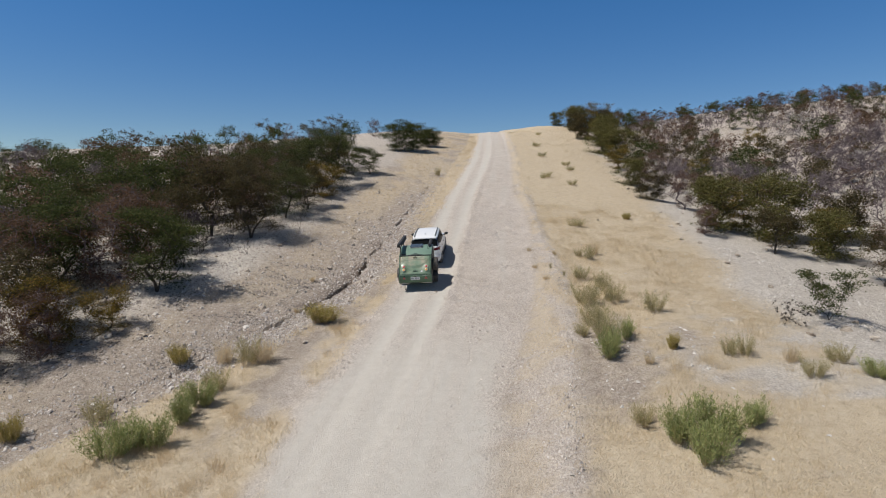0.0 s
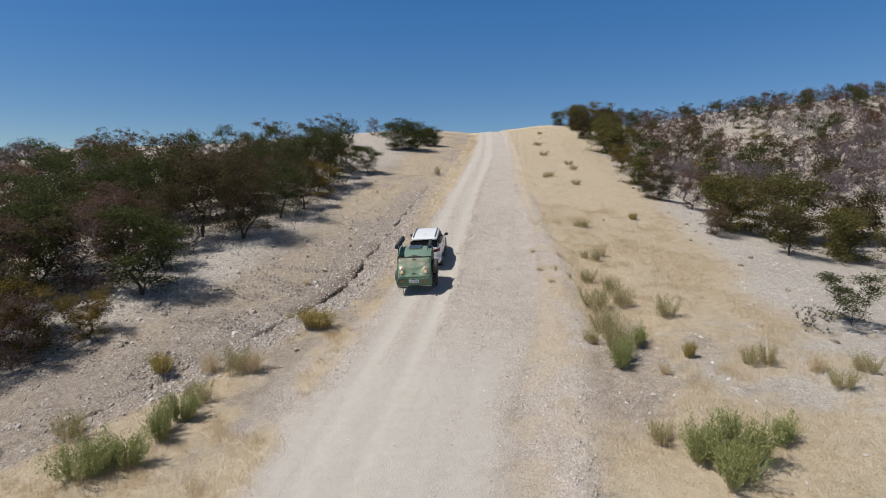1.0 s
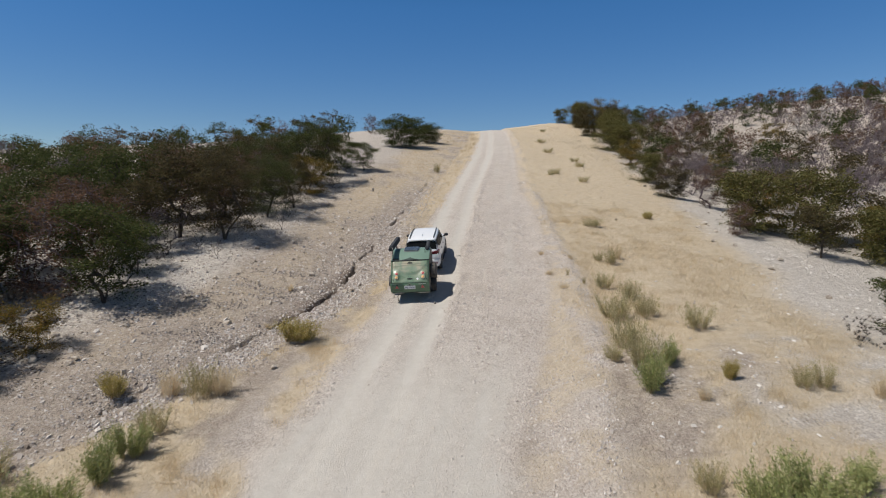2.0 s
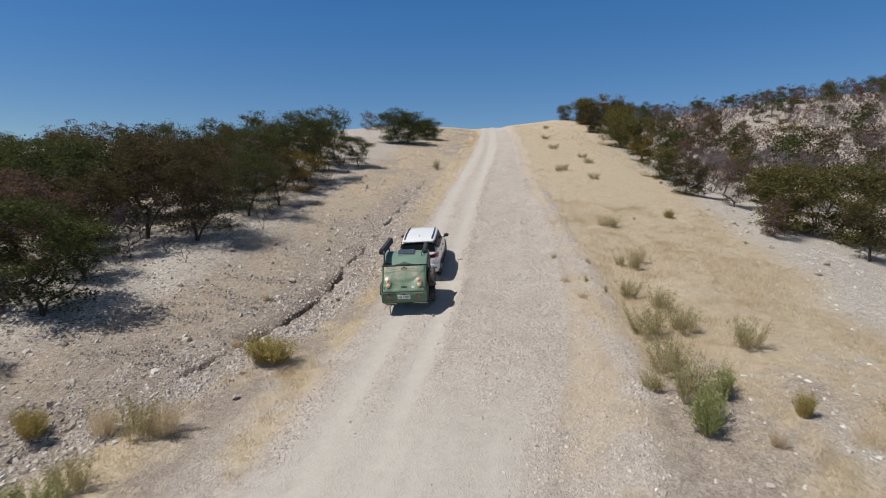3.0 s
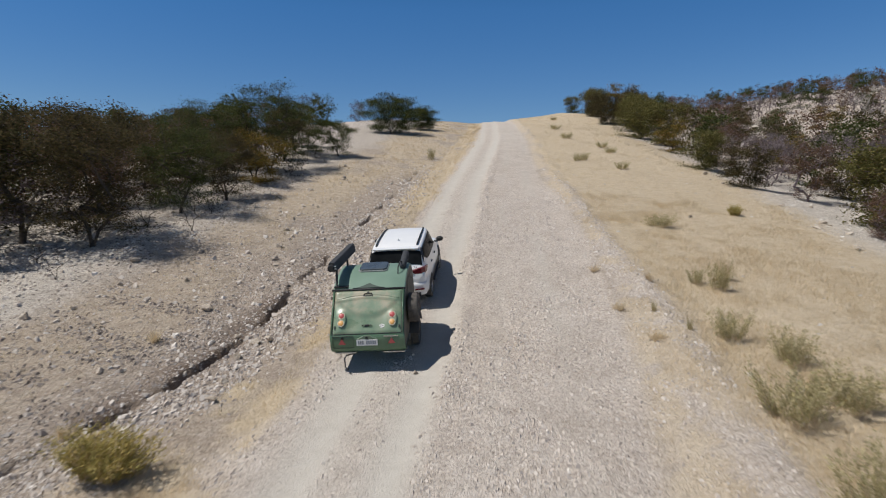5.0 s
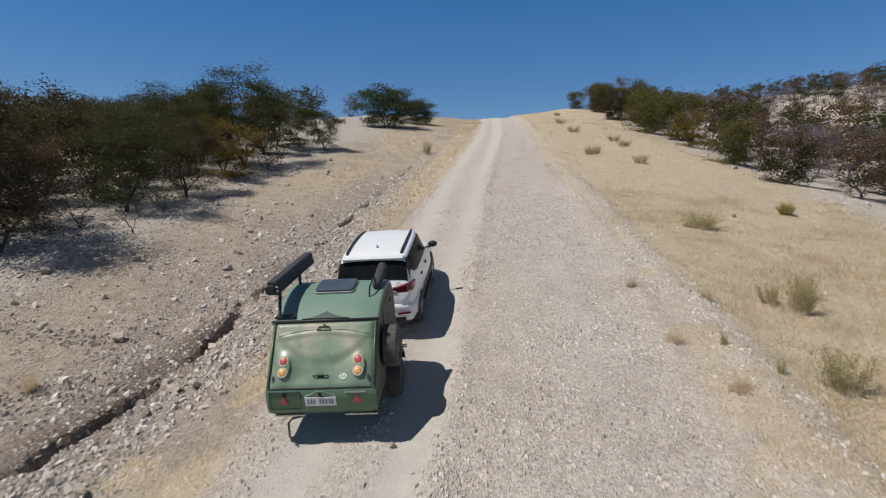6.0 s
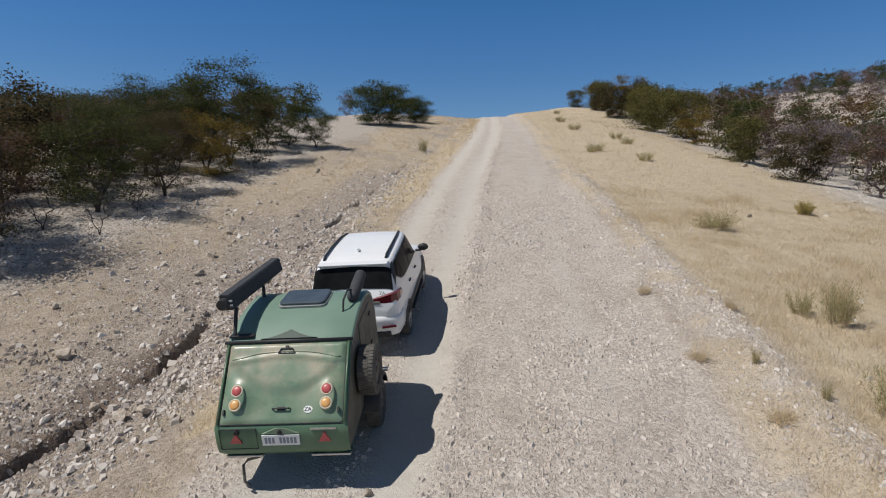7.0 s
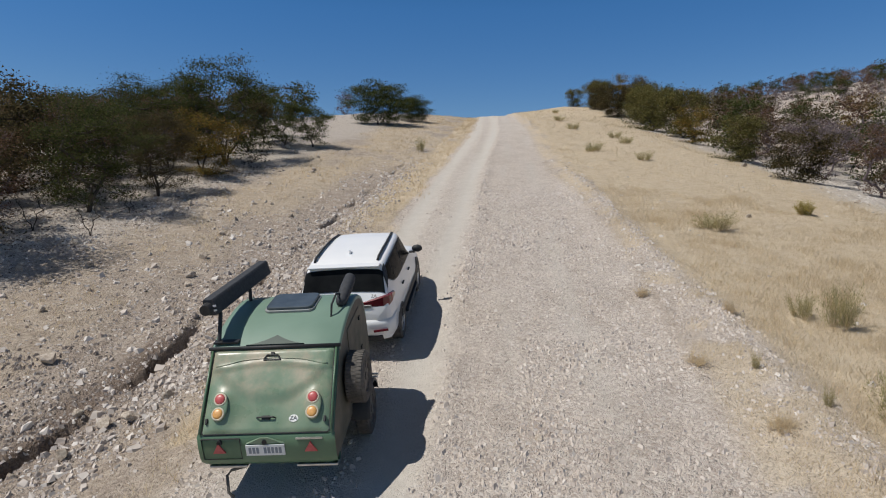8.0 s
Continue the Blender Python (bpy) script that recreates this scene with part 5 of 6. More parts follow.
for k in range(70):
    ry = rr.uniform(24, 62)
    rx = float(gully(ry)) - rr.uniform(0.8, 13)
    rw = rr.uniform(0.18, 0.5)
    put_rock(k + 3, rx, ry, rw, rw * rr.uniform(0.45, 0.75))
for k in range(36):
    rx, ry = rr.uniform(16.5, 25), rr.uniform(22, 62)
    rw = rr.uniform(0.2, 0.55)
    put_rock(k + 1, rx, ry, rw, rw * rr.uniform(0.4, 0.7), "white limestone rock at the thicket edge")

# ---- vehicle materials ----
WHITE_PAINT = plain("white_car_paint", (0.74, 0.75, 0.76), (0.80, 0.80, 0.80), 0.22, 0, 1.2, 0, 0.6)
DARK_GLASS = plain("tinted_glass", (0.008, 0.009, 0.010), (0.016, 0.017, 0.018), 0.2, 0, 3.0, 0, 0.03)
DARK_GLASS.node_tree.nodes["Principled BSDF"].inputs["IOR"].default_value = 1.2
BLACK_PLASTIC = plain("black_plastic", (0.018, 0.019, 0.021), (0.035, 0.035, 0.036), 0.55, 0, 8.0, 0, 0.4)
RUBBER = plain("dusty_rubber", (0.060, 0.055, 0.050), (0.14, 0.127, 0.113), 0.85, 0, 9.0, 0.004, 0.3)
CHROME = plain("dull_steel", (0.40, 0.40, 0.40), (0.58, 0.57, 0.55), 0.35, 0.9, 12.0)
RED_LENS = plain("red_lens", (0.40, 0.055, 0.06), (0.50, 0.10, 0.10), 0.4, 0, 20.0, 0, 0.6)
DARK_RED = plain("dark_red_lens", (0.10, 0.010, 0.016), (0.16, 0.014, 0.022), 0.15, 0, 9.0, 0, 0.6)
AMBER_LENS = plain("amber_lens", (0.58, 0.28, 0.07), (0.68, 0.37, 0.13), 0.4, 0, 20.0, 0, 0.6)
LAMP_RIM = plain("cream_lamp_rim", (0.42, 0.38, 0.29), (0.56, 0.51, 0.40), 0.5, 0, 15.0)
PLATE_WHITE = plain("plate_white", (0.62, 0.64, 0.66), (0.74, 0.75, 0.76), 0.4, 0, 10.0)
PLATE_GREY = plain("plate_lettering", (0.17, 0.20, 0.25), (0.22, 0.25, 0.30), 0.5, 0, 10.0)
DARK_STEEL = plain("dusty_dark_steel", (0.07, 0.062, 0.055), (0.15, 0.135, 0.12), 0.6, 0.3, 9.0)
STICKER = plain("sticker_white", (0.72, 0.73, 0.70), (0.8, 0.8, 0.78), 0.45, 0, 10.0)
SMOKED = plain("smoked_acrylic", (0.05, 0.065, 0.08), (0.08, 0.10, 0.12), 0.25, 0, 4.0, 0, 0.5)
AWNING_CLOTH = plain("dark_canvas", (0.025, 0.028, 0.034), (0.05, 0.053, 0.06), 0.8, 0, 20.0, 0.003)


def dusty_green():
    """Green paint with road dust lying on it in patches."""
    m, nt, b = nodes_of("dusty_green_paint", 0.32, 0.0, 0.5)
    paint = ramp(nt, noise_node(nt, 4.0), ((0.3, (0.128, 0.205, 0.136)), (0.7, (0.172, 0.252, 0.172))))
    patches = ramp(nt, noise_node(nt, 1.9, 5, 0.62), ((0.42, (0.05, 0.05, 0.05)), (0.62, (0.75, 0.75, 0.75))))
    specks = ramp(nt, noise_node(nt, 24, 4, 0.7), ((0.35, (0.55, 0.55, 0.55)), (0.75, (1, 1, 1))))
    # dust clings to the upper half of the hatch
    where = nt.nodes.new("ShaderNodeSeparateXYZ")
    nt.links.new(nt.nodes.new("ShaderNodeTexCoord").outputs["Object"], where.inputs[0])
    high = nt.nodes.new("ShaderNodeMapRange")
    high.inputs["From Min"].default_value, high.inputs["From Max"].default_value = 1.15, 1.5
    high.inputs["To Min"].default_value, high.inputs["To Max"].default_value = 0.25, 1.0
    nt.links.new(where.outputs["Z"], high.inputs["Value"])
    dust = mix(nt, 1.0, mix(nt, 1.0, patches, specks, "MULTIPLY"), high.outputs[0], "MULTIPLY")
    c = mix(nt, dust, paint, (0.47, 0.345, 0.26))
    nt.links.new(c, b.inputs["Base Color"])
    r = ramp(nt, noise_node(nt, 2.2, 5, 0.62), ((0.4, (0.24, 0.24, 0.24)), (0.66, (0.55, 0.55, 0.55))))
    nt.links.new(r, b.inputs["Roughness"])
    return m


GREEN_PAINT = dusty_green()
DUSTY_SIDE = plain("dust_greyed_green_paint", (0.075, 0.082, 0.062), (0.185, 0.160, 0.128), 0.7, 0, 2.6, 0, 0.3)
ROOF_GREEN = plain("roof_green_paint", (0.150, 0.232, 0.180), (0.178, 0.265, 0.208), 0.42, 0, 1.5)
DARK_GREEN = plain("dark_green_chevron", (0.028, 0.050, 0.040), (0.045, 0.072, 0.058), 0.5, 0, 3.0)
LOW_GREEN = plain("lower_green_paint", (0.066, 0.132, 0.076), (0.10, 0.172, 0.105), 0.36, 0, 3.0)


def road_frame(x, y, z_off, yaw, roll):
    """A pose standing on the sloping road: x right, y ahead, z away from the road."""
    f = Vector((math.sin(yaw), math.cos(yaw), 0.2158 * math.cos(yaw))).normalized()
    n = Vector((0, -0.2158, 1)).normalized()
    r = f.cross(n)
    r, n = r * math.cos(roll) - n * math.sin(roll), n * math.cos(roll) + r * math.sin(roll)
    m = Matrix((r, f, n)).transposed().to_4x4()
    m.translation = (x, y, float(profile(y)) + z_off)
    return m


def wheel(name, parent, centre, radius, width, outward, spokes=6, metal=CHROME):
    """Tyre with tread blocks and a rim of spokes, axis across the vehicle."""
    bm = bmesh.new()
    w = width / 2
    add_lathe(bm, [(-w * 0.7, radius * 0.62), (-w, radius * 0.8), (-w * 0.85, radius * 0.96), (-w * 0.5, radius), (w * 0.5, radius), (w * 0.85, radius * 0.96), (w, radius * 0.8), (w * 0.7, radius * 0.62)], centre, "x", 40)
    tyre = part("tyre", bm, RUBBER, parent, smooth_shade=True)
    bm = bmesh.new()
    for k in range(44):
        a = 2 * math.pi * k / 44
        for off in (-0.55, 0.0, 0.55):
            m = Matrix.Translation(centre) @ Matrix.Rotation(a + off * 0.15, 4, "X") @ Matrix.Translation((off * w * 0.95, 0, radius))
            add_box(bm, -w * 0.24, w * 0.24, -radius * 0.05, radius * 0.05, -0.01, 0.004, m)
    part("tread", bm, RUBBER, tyre)
    bm = bmesh.new()
    s = 1 if outward > 0 else -1
    add_lathe(bm, [(s * w * 0.35, radius * 0.60), (s * w * 0.80, radius * 0.63), (s * w * 0.86, radius * 0.60), (s * w * 0.45, radius * 0.55), (s * w * 0.4, 0.02)], centre, "x", 32)
    for k in range(spokes):
        m = Matrix.Translation(centre) @ Matrix.Rotation(2 * math.pi * k / spokes, 4, "X")
        add_box(bm, min(s * w * 0.45, s * w * 0.75), max(s * w * 0.45, s * w * 0.75), -0.035, 0.035, 0.0, radius * 0.57, m)
    add_lathe(bm, [(s * w * 0.4, 0.06), (s * w * 0.85, 0.055), (s * w * 0.88, 0.03)], centre, "x", 16)
    part("rim", bm, metal, parent, "dull alloy rim" if metal is CHROME else "dusty dark steel rim", bevel=0.004)
    return tyre


# ---- the white car ----
STATIONS = [  # y, sill z, belt z, top z, low half width, belt half width, top half width
    (0.00, 0.50, 0.90, 0.95, 0.66, 0.68, 0.60),
    (0.05, 0.42, 1.05, 1.12, 0.83, 0.83, 0.74),
    (0.15, 0.40, 1.15, 1.27, 0.90, 0.88, 0.80),
    (0.48, 0.40, 1.24, 1.75, 0.935, 0.88, 0.73),
    (0.80, 0.39, 1.22, 1.81, 0.94, 0.89, 0.745),
    (1.50, 0.37, 1.18, 1.84, 0.94, 0.90, 0.755),
    (2.30, 0.37, 1.16, 1.84, 0.94, 0.90, 0.735),
    (2.75, 0.37, 1.15, 1.79, 0.94, 0.895, 0.69),
    (3.45, 0.38, 1.10, 1.20, 0.94, 0.87, 0.66),
    (4.10, 0.40, 1.03, 1.12, 0.925, 0.84, 0.60),
    (4.55, 0.42, 0.88, 0.96, 0.87, 0.79, 0.55),
    (4.79, 0.50, 0.72, 0.78, 0.68, 0.62, 0.45),
]


def ring_of(st):
    y, zb, zl, zt, wl, wb, wt = st
    rise = zt - zl
    return [Vector(p) for p in ((0, y, zb), (wl * 0.88, y, zb), (wl * 0.985, y, zb + 0.06), (wl, y, zb * 0.45 + zl * 0.55), (wb, y, zl),
            (wb + (wt - wb) * 0.42 + 0.02 * rise, y, zl + rise * 0.45), (wt + 0.015, y, zt - min(0.06, rise * 0.3)), (wt - 0.09, y, zt + 0.004), (0, y, zt + 0.028))]


RINGS = [ring_of(s) for s in STATIONS]


def spline(p0, p1, p2, p3, t):
    return 0.5 * (2 * p1 + (p2 - p0) * t + (2 * p0 - 5 * p1 + 4 * p2 - p3) * t * t + (3 * p1 - p0 - 3 * p2 + p3) * t ** 3)


def car_skin(s, v):
    """The car's right half as a smooth sheet: s along the stations, v round a ring."""
    def across(i):
        ring = RINGS[min(max(i, 0), len(RINGS) - 1)]
        j = min(int(v), len(ring) - 2)
        g = lambda k: ring[min(max(k, 0), len(ring) - 1)]
        soft = spline(g(j - 1), g(j), g(j + 1), g(j + 2), v - j)
        hard = g(j).lerp(g(j + 1), v - j)
        return hard.lerp(soft, 0.5)
    i = min(int(s), len(RINGS) - 2)
    soft = spline(across(i - 1), across(i), across(i + 1), across(i + 2), s - i)
    return across(i).lerp(across(i + 1), s - i).lerp(soft, 0.35)


def skin_patch(bm, s0, s1, v0, v1, side, out, ns=8, nv=6, top=None, kick=0.0):
    """A thin panel lying on the skin, out metres proud of it. top: (s0, s1) at its upper edge. kick: how far its lower edge sweeps up to the rear."""
    grid = []
    for a in range(ns + 1):
        row = []
        for b in range(nv + 1):
            f = b / nv
            lo, hi = s0, s1
            if top:
                lo, hi = s0 + (top[0] - s0) * f, s1 + (top[1] - s1) * f
            s = lo + (hi - lo) * a / ns
            foot = v0 + kick * max(0.0, (4.6 - s) / 1.6) ** 1.5
            v = foot + (v1 - foot) * f
            p = car_skin(s, v)
            n = (car_skin(min(s + 0.02, 10.99), v) - car_skin(max(s - 0.02, 0), v)).cross(car_skin(s, min(v + 0.02, 8)) - car_skin(s, max(v - 0.02, 0)))
            n = n.normalized() if n.length > 1e-9 else Vector((1, 0, 0))
            if n.dot(Vector((p.x, (p.y - 2.4) * 0.3, p.z - 0.9))) < 0:
                n = -n
            p = p + n * out
            row.append(bm.verts.new((side * p.x, p.y, p.z)))
        grid.append(row)
    for a in range(ns):
        for b in range(nv):
            q = (grid[a][b], grid[a + 1][b], grid[a + 1][b + 1], grid[a][b + 1])
            bm.faces.new(q if side > 0 else q[::-1])


def build_car():
    root = new("car")
    bm = bmesh.new()
    ns, nv = 88, 48
    for side in (1, -1):
        grid = [[bm.verts.new((side * p.x, p.y, p.z)) for p in (car_skin(11 * a / ns, 8 * b / nv) for b in range(nv + 1))] for a in range(ns + 1)]
        for a in range(ns):
            for b in range(nv):
                bm.faces.new((grid[a][b], grid[a + 1][b], grid[a + 1][b + 1], grid[a][b + 1]))
        bm.faces.new([grid[0][b] for b in range(nv + 1)])
        bm.faces.new([grid[ns][b] for b in range(nv + 1)])
    bmesh.ops.remove_doubles(bm, verts=bm.verts, dist=0.001)
    body = part("body", bm, WHITE_PAINT, root, "glossy white car body", smooth_shade=True)
    # tailgate glass, spoiler
    bm = bmesh.new()
    skin_patch(bm, 2.12, 2.86, 6.1, 8.0, 1, 0.012, 12, 12)
    skin_patch(bm, 2.12, 2.86, 6.1, 8.0, -1, 0.012, 12, 12)
    bmesh.ops.remove_doubles(bm, verts=bm.verts, dist=0.002)
    rear = part("rear_window", bm, DARK_GLASS, root, "dark tinted tailgate glass", smooth_shade=True)
    bm = bmesh.new()
    add_tube(bm, [(0.05, 0.20, 1.325), (0.30, 0.27, 1.44)], 0.009, 6)
    part("wiper", bm, BLACK_PLASTIC, rear)
    bm = bmesh.new()
    add_box(bm, -0.70, 0.70, 0.36, 0.56, 1.755, 1.795)
    part("spoiler", bm, WHITE_PAINT, root, bevel=0.015)
    # side windows, windscreen
    for side in (1, -1):
        for name, s0, s1, top in (("quarter_window", 3.05, 4.12, (3.5, 4.12)), ("side_window", 4.2, 5.35, (4.2, 5.35)), ("side_window", 5.45, 7.55, (5.45, 6.75))):
            bm = bmesh.new()
            skin_patch(bm, s0, s1, 4.3, 5.8, side, 0.014, 20, 12, top, 0.8)
            part(name, bm, DARK_GLASS, root, smooth_shade=True)
        bm = bmesh.new()
        skin_patch(bm, 3.0, 7.62, 4.2, 5.92, side, 0.007, 36, 12, (3.45, 6.8), 0.8)
        part("window_surround", bm, BLACK_PLASTIC, root, smooth_shade=True)
        bm = bmesh.new()
        skin_patch(bm, 2.45, 3.05, 5.05, 6.2, side, 0.010, 10, 12, (2.75, 3.5))
        part("pillar_trim", bm, BLACK_PLASTIC, root, smooth_shade=True)
        bm = bmesh.new()
        bend = [(0.40, 0.035, 1.10, 1.17), (0.62, 0.035, 1.09, 1.22), (0.78, 0.050, 1.08, 1.26), (0.885, 0.12, 1.09, 1.27), (0.925, 0.27, 1.12, 1.26), (0.932, 0.50, 1.17, 1.21)]
        outer = [[bm.verts.new((side * x, y, z)) for z in (lo, hi)] for x, y, lo, hi in bend]
        inner = [[bm.verts.new((side * (x - 0.05), y + 0.08, z)) for z in (lo, hi)] for x, y, lo, hi in bend]
        for p, q, r, t in zip(outer, outer[1:], inner, inner[1:]):
            bm.faces.new((p[0], q[0], q[1], p[1]))
            bm.faces.new((p[1], q[1], t[1], r[1]))
            bm.faces.new((p[0], r[0], t[0], q[0]))
        part("tail_light", bm, DARK_RED, root, "dark red wrap-round tail light", smooth_shade=False)
        bm = bmesh.new()
        add_box(bm, -0.14, 0.14, -0.012, 0.012, -0.022, 0.022, Matrix.Translation((side * 0.70, -0.035, 0.63)) @ Matrix.Rotation(side * 0.25, 4, "Z"))
        part("bumper_reflector", bm, DARK_RED, root, bevel=0.006)
        bm = bmesh.new()
        skin_patch(bm, 4.4, 8.0, 1.9, 2.5, side, 0.02, 20, 2)
        part("sill_cladding", bm, BLACK_PLASTIC, root, smooth_shade=True)
        bm = bmesh.new()
        add_box(bm, min(side * 0.86, side * 1.0), max(side * 0.86, side * 1.0), 1.55, 3.30, 0.34, 0.40)
        part("side_step", bm, BLACK_PLASTIC, root, bevel=0.015)
        bm = bmesh.new()
        add_tube(bm, [(side * 0.625, 0.66, 1.81), (side * 0.63, 0.74, 1.855), (side * 0.64, 1.4, 1.882), (side * 0.63, 2.2, 1.878), (side * 0.605, 2.56, 1.845), (side * 0.60, 2.66, 1.81)], 0.024, 8)
        part("roof_rail", bm, BLACK_PLASTIC, root, "black roof rail", smooth_shade=True)
        mirror = bmesh.new()
        bmesh.ops.create_uvsphere(mirror, u_segments=20, v_segments=12, radius=1.0, matrix=Matrix.Translation((side * 1.075, 3.13, 1.29)) @ Matrix.Diagonal((0.125, 0.075, 0.088, 1)))
        add_box(mirror, min(side * 0.88, side * 1.02), max(side * 0.88, side * 1.02), 3.10, 3.16, 1.19, 1.23)
        part("side_mirror", mirror, BLACK_PLASTIC, root, "black side mirror", smooth_shade=True)
        for hy in (1.50, 2.40):
            bm = bmesh.new()
            add_box(bm, min(side * 0.915, side * 0.95), max(side * 0.915, side * 0.95), hy, hy + 0.17, 0.99, 1.025)
            part("door_handle", bm, BLACK_PLASTIC, root, bevel=0.008)
        for wy in (1.06, 3.81):
            bm = bmesh.new()
            arch = [Vector((0, wy + 0.47 * math.cos(a), 0.40 + 0.45 * math.sin(a))) for a in [math.pi * k / 16 for k in range(17)]]
            inner = [bm.verts.new((side * 0.60, p.y, p.z)) for p in arch]
            outer = [bm.verts.new((side * 0.938, p.y, p.z)) for p in arch]
            for k in range(16):
                bm.faces.new((inner[k], inner[k + 1], outer[k + 1], outer[k]))
            bm.faces.new(outer)
            part("wheel_arch", bm, BLACK_PLASTIC, root)
            wheel("wheel", root, (side * 0.835, wy, 0.385), 0.385, 0.255, side)
    bm = bmesh.new()
    for side in (1, -1):
        skin_patch(bm, 7.1, 7.98, 6.3, 8.0, side, 0.006, 8, 8)
    bmesh.ops.remove_doubles(bm, verts=bm.verts, dist=0.002)
    part("windscreen", bm, DARK_GLASS, root, smooth_shade=True)
    bm = bmesh.new()
    fin = [(0, 1.0, 1.855), (0, 1.17, 1.86), (0, 1.02, 1.93)]
    tri = [[bm.verts.new((x, p[1], p[2])) for p in fin] for x in (-0.018, 0.018)]
    bm.faces.new(tri[0])
    bm.faces.new(tri[1][::-1])
    for k in range(3):
        bm.faces.new((tri[0][k], tri[1][k], tri[1][(k + 1) % 3], tri[0][(k + 1) % 3]))
    part("antenna_fin", bm, WHITE_PAINT, root, bevel=0.005)
    # white bumper, bowed round the tail, with a ledge on top
    bm = bmesh.new()
    bow = [(x / 10, -0.055 + 0.11 * (abs(x) / 9.4) ** 4 + (0.22 if abs(x) > 9.2 else 0)) for x in (-9.4, -9.3, -8.8, -7.5, -5, -2.5, 0, 2.5, 5, 7.5, 8.8, 9.3, 9.4)]
    rows = [[bm.verts.new((x, y + d, z)) for d, z in ((0.20, 0.85), (0.03, 0.83), (0.0, 0.74), (0.015, 0.61), (0.06, 0.49), (0.20, 0.46))] for x, y in bow]
    for a, b in zip(rows, rows[1:]):
        for k in range(5):
            bm.faces.new((a[k], a[k + 1], b[k + 1], b[k]))
    part("rear_bumper", bm, WHITE_PAINT, root, smooth_shade=True)
    bm = bmesh.new()
    add_box(bm, -0.72, 0.72, -0.02, 0.12, 0.40, 0.52)
    part("rear_bumper_lip", bm, BLACK_PLASTIC, root, bevel=0.03)
    bm = bmesh.new()
    add_box(bm, -0.55, 0.55, 0.015, 0.06, 1.07, 1.13)
    part("tailgate_trim", bm, CHROME, root, bevel=0.008)
    lettering("country_code", "ZA", 0.085, Matrix.Translation((0.60, 0.095, 1.275)) @ Euler((radians(72), 0, 0)).to_matrix().to_4x4(), root, BLACK_PLASTIC)
    bm = bmesh.new()
    add_tube(bm, [(0, 0.05, 0.42), (0, -0.16, 0.42), (0, -0.20, 0.46)], 0.025, 8)
    part("tow_hitch", bm, BLACK_PLASTIC, root)
    root.matrix_basis = road_frame(-1.03, 35.03, -0.5, 0.08, -0.07)
    return tagged(root, "white seven-seat off-road car with dark windows towing a trailer", "car")


def lettering(name, text, size, m, parent, material):
    cu = bpy.data.curves.new(name, "FONT")
    cu.body, cu.size, cu.align_x, cu.align_y, cu.extrude = text, size, "CENTER", "CENTER", 0.001
    tmp = bpy.data.objects.new(name, cu)
    scene.collection.objects.link(tmp)
    me = bpy.data.meshes.new_from_object(tmp.evaluated_get(bpy.context.evaluated_depsgraph_get()))
    bpy.data.objects.remove(tmp)
    me.materials.clear()
    me.materials.append(material)
    ob = new(name, me)
    ob.parent = parent
    ob.matrix_basis = m
    return ob


build_car()

# ---- the green camping trailer ----
HALF = 0.88
HATCH_FOOT, HATCH_HEAD = Vector((0, 0.0, 0.975)), Vector((0, 0.75, 1.765))
HATCH_UP = (HATCH_HEAD - HATCH_FOOT).normalized()
HATCH_LEN = (HATCH_HEAD - HATCH_FOOT).length
HATCH_OUT = Vector((0, -HATCH_UP.z, HATCH_UP.y))


def swell(x, v):
    """How far the pressed hatch stands out at x across and v up (0 to 1)."""
    z = 0.020
    for side in (-1, 1):
        z += 0.075 * math.exp(-(((x - side * 0.60) / 0.13) ** 2 + ((v - 0.30) / 0.21) ** 2))
    # the upper panel bellies out and ends below in a rounded lip
    lip = 0.40 + 0.26 * min(abs(x) / 0.62, 1.2) ** 2.2
    z += 0.042 * float(smooth(lip - 0.09, lip + 0.07, v)) * (1 - 0.55 * v)
    brow = 0.80 + 0.07 * math.cos(x / 0.80 * math.pi) * 0.5
    z += 0.016 * math.exp(-((v - brow) / 0.025) ** 2)
    edge = min(min(0.815 - abs(x), 0.815) / 0.05, v * HATCH_LEN / 0.04, (1 - v) * HATCH_LEN / 0.04, 1.0)
    return z * max(edge, 0.0) ** 0.5


def on_hatch(x, v, lift=0.0):
    return Vector((x, 0, 0)) + HATCH_FOOT + HATCH_UP * (v * HATCH_LEN) + HATCH_OUT * (float(swell(x, v)) + lift)


HATCH_TURN = Matrix((Vector((1, 0, 0)), HATCH_UP, HATCH_OUT)).transposed().to_4x4()


def hatch_pose(x, v, lift=0.0):
    m = HATCH_TURN.copy()
    m.translation = on_hatch(x, v, lift)
    return m


def put(bm, m):
    bmesh.ops.transform(bm, matrix=m, verts=bm.verts)
    return bm


HATCH_RIM = plain("grey_rim", (0.20, 0.22, 0.22), (0.32, 0.33, 0.33), 0.4, 0, 8.0)


def rounded_slab(bm, x0, x1, y0, y1, r, z0, z1):
    """A flat slab with round corners."""
    ring = []
    for cx, cy, start in ((x1 - r, y1 - r, 0), (x0 + r, y1 - r, 90), (x0 + r, y0 + r, 180), (x1 - r, y0 + r, 270)):
        for k in range(6):
            a = radians(start + 18 * k)
            ring.append((cx + r * math.cos(a), cy + r * math.sin(a)))
    lo, hi = [bm.verts.new((x, y, z0)) for x, y in ring], [bm.verts.new((x, y, z1)) for x, y in ring]
    bm.faces.new(lo[::-1])
    bm.faces.new(hi)
    for k in range(len(ring)):
        j = (k + 1) % len(ring)
        bm.faces.new((lo[k], lo[j], hi[j], hi[k]))


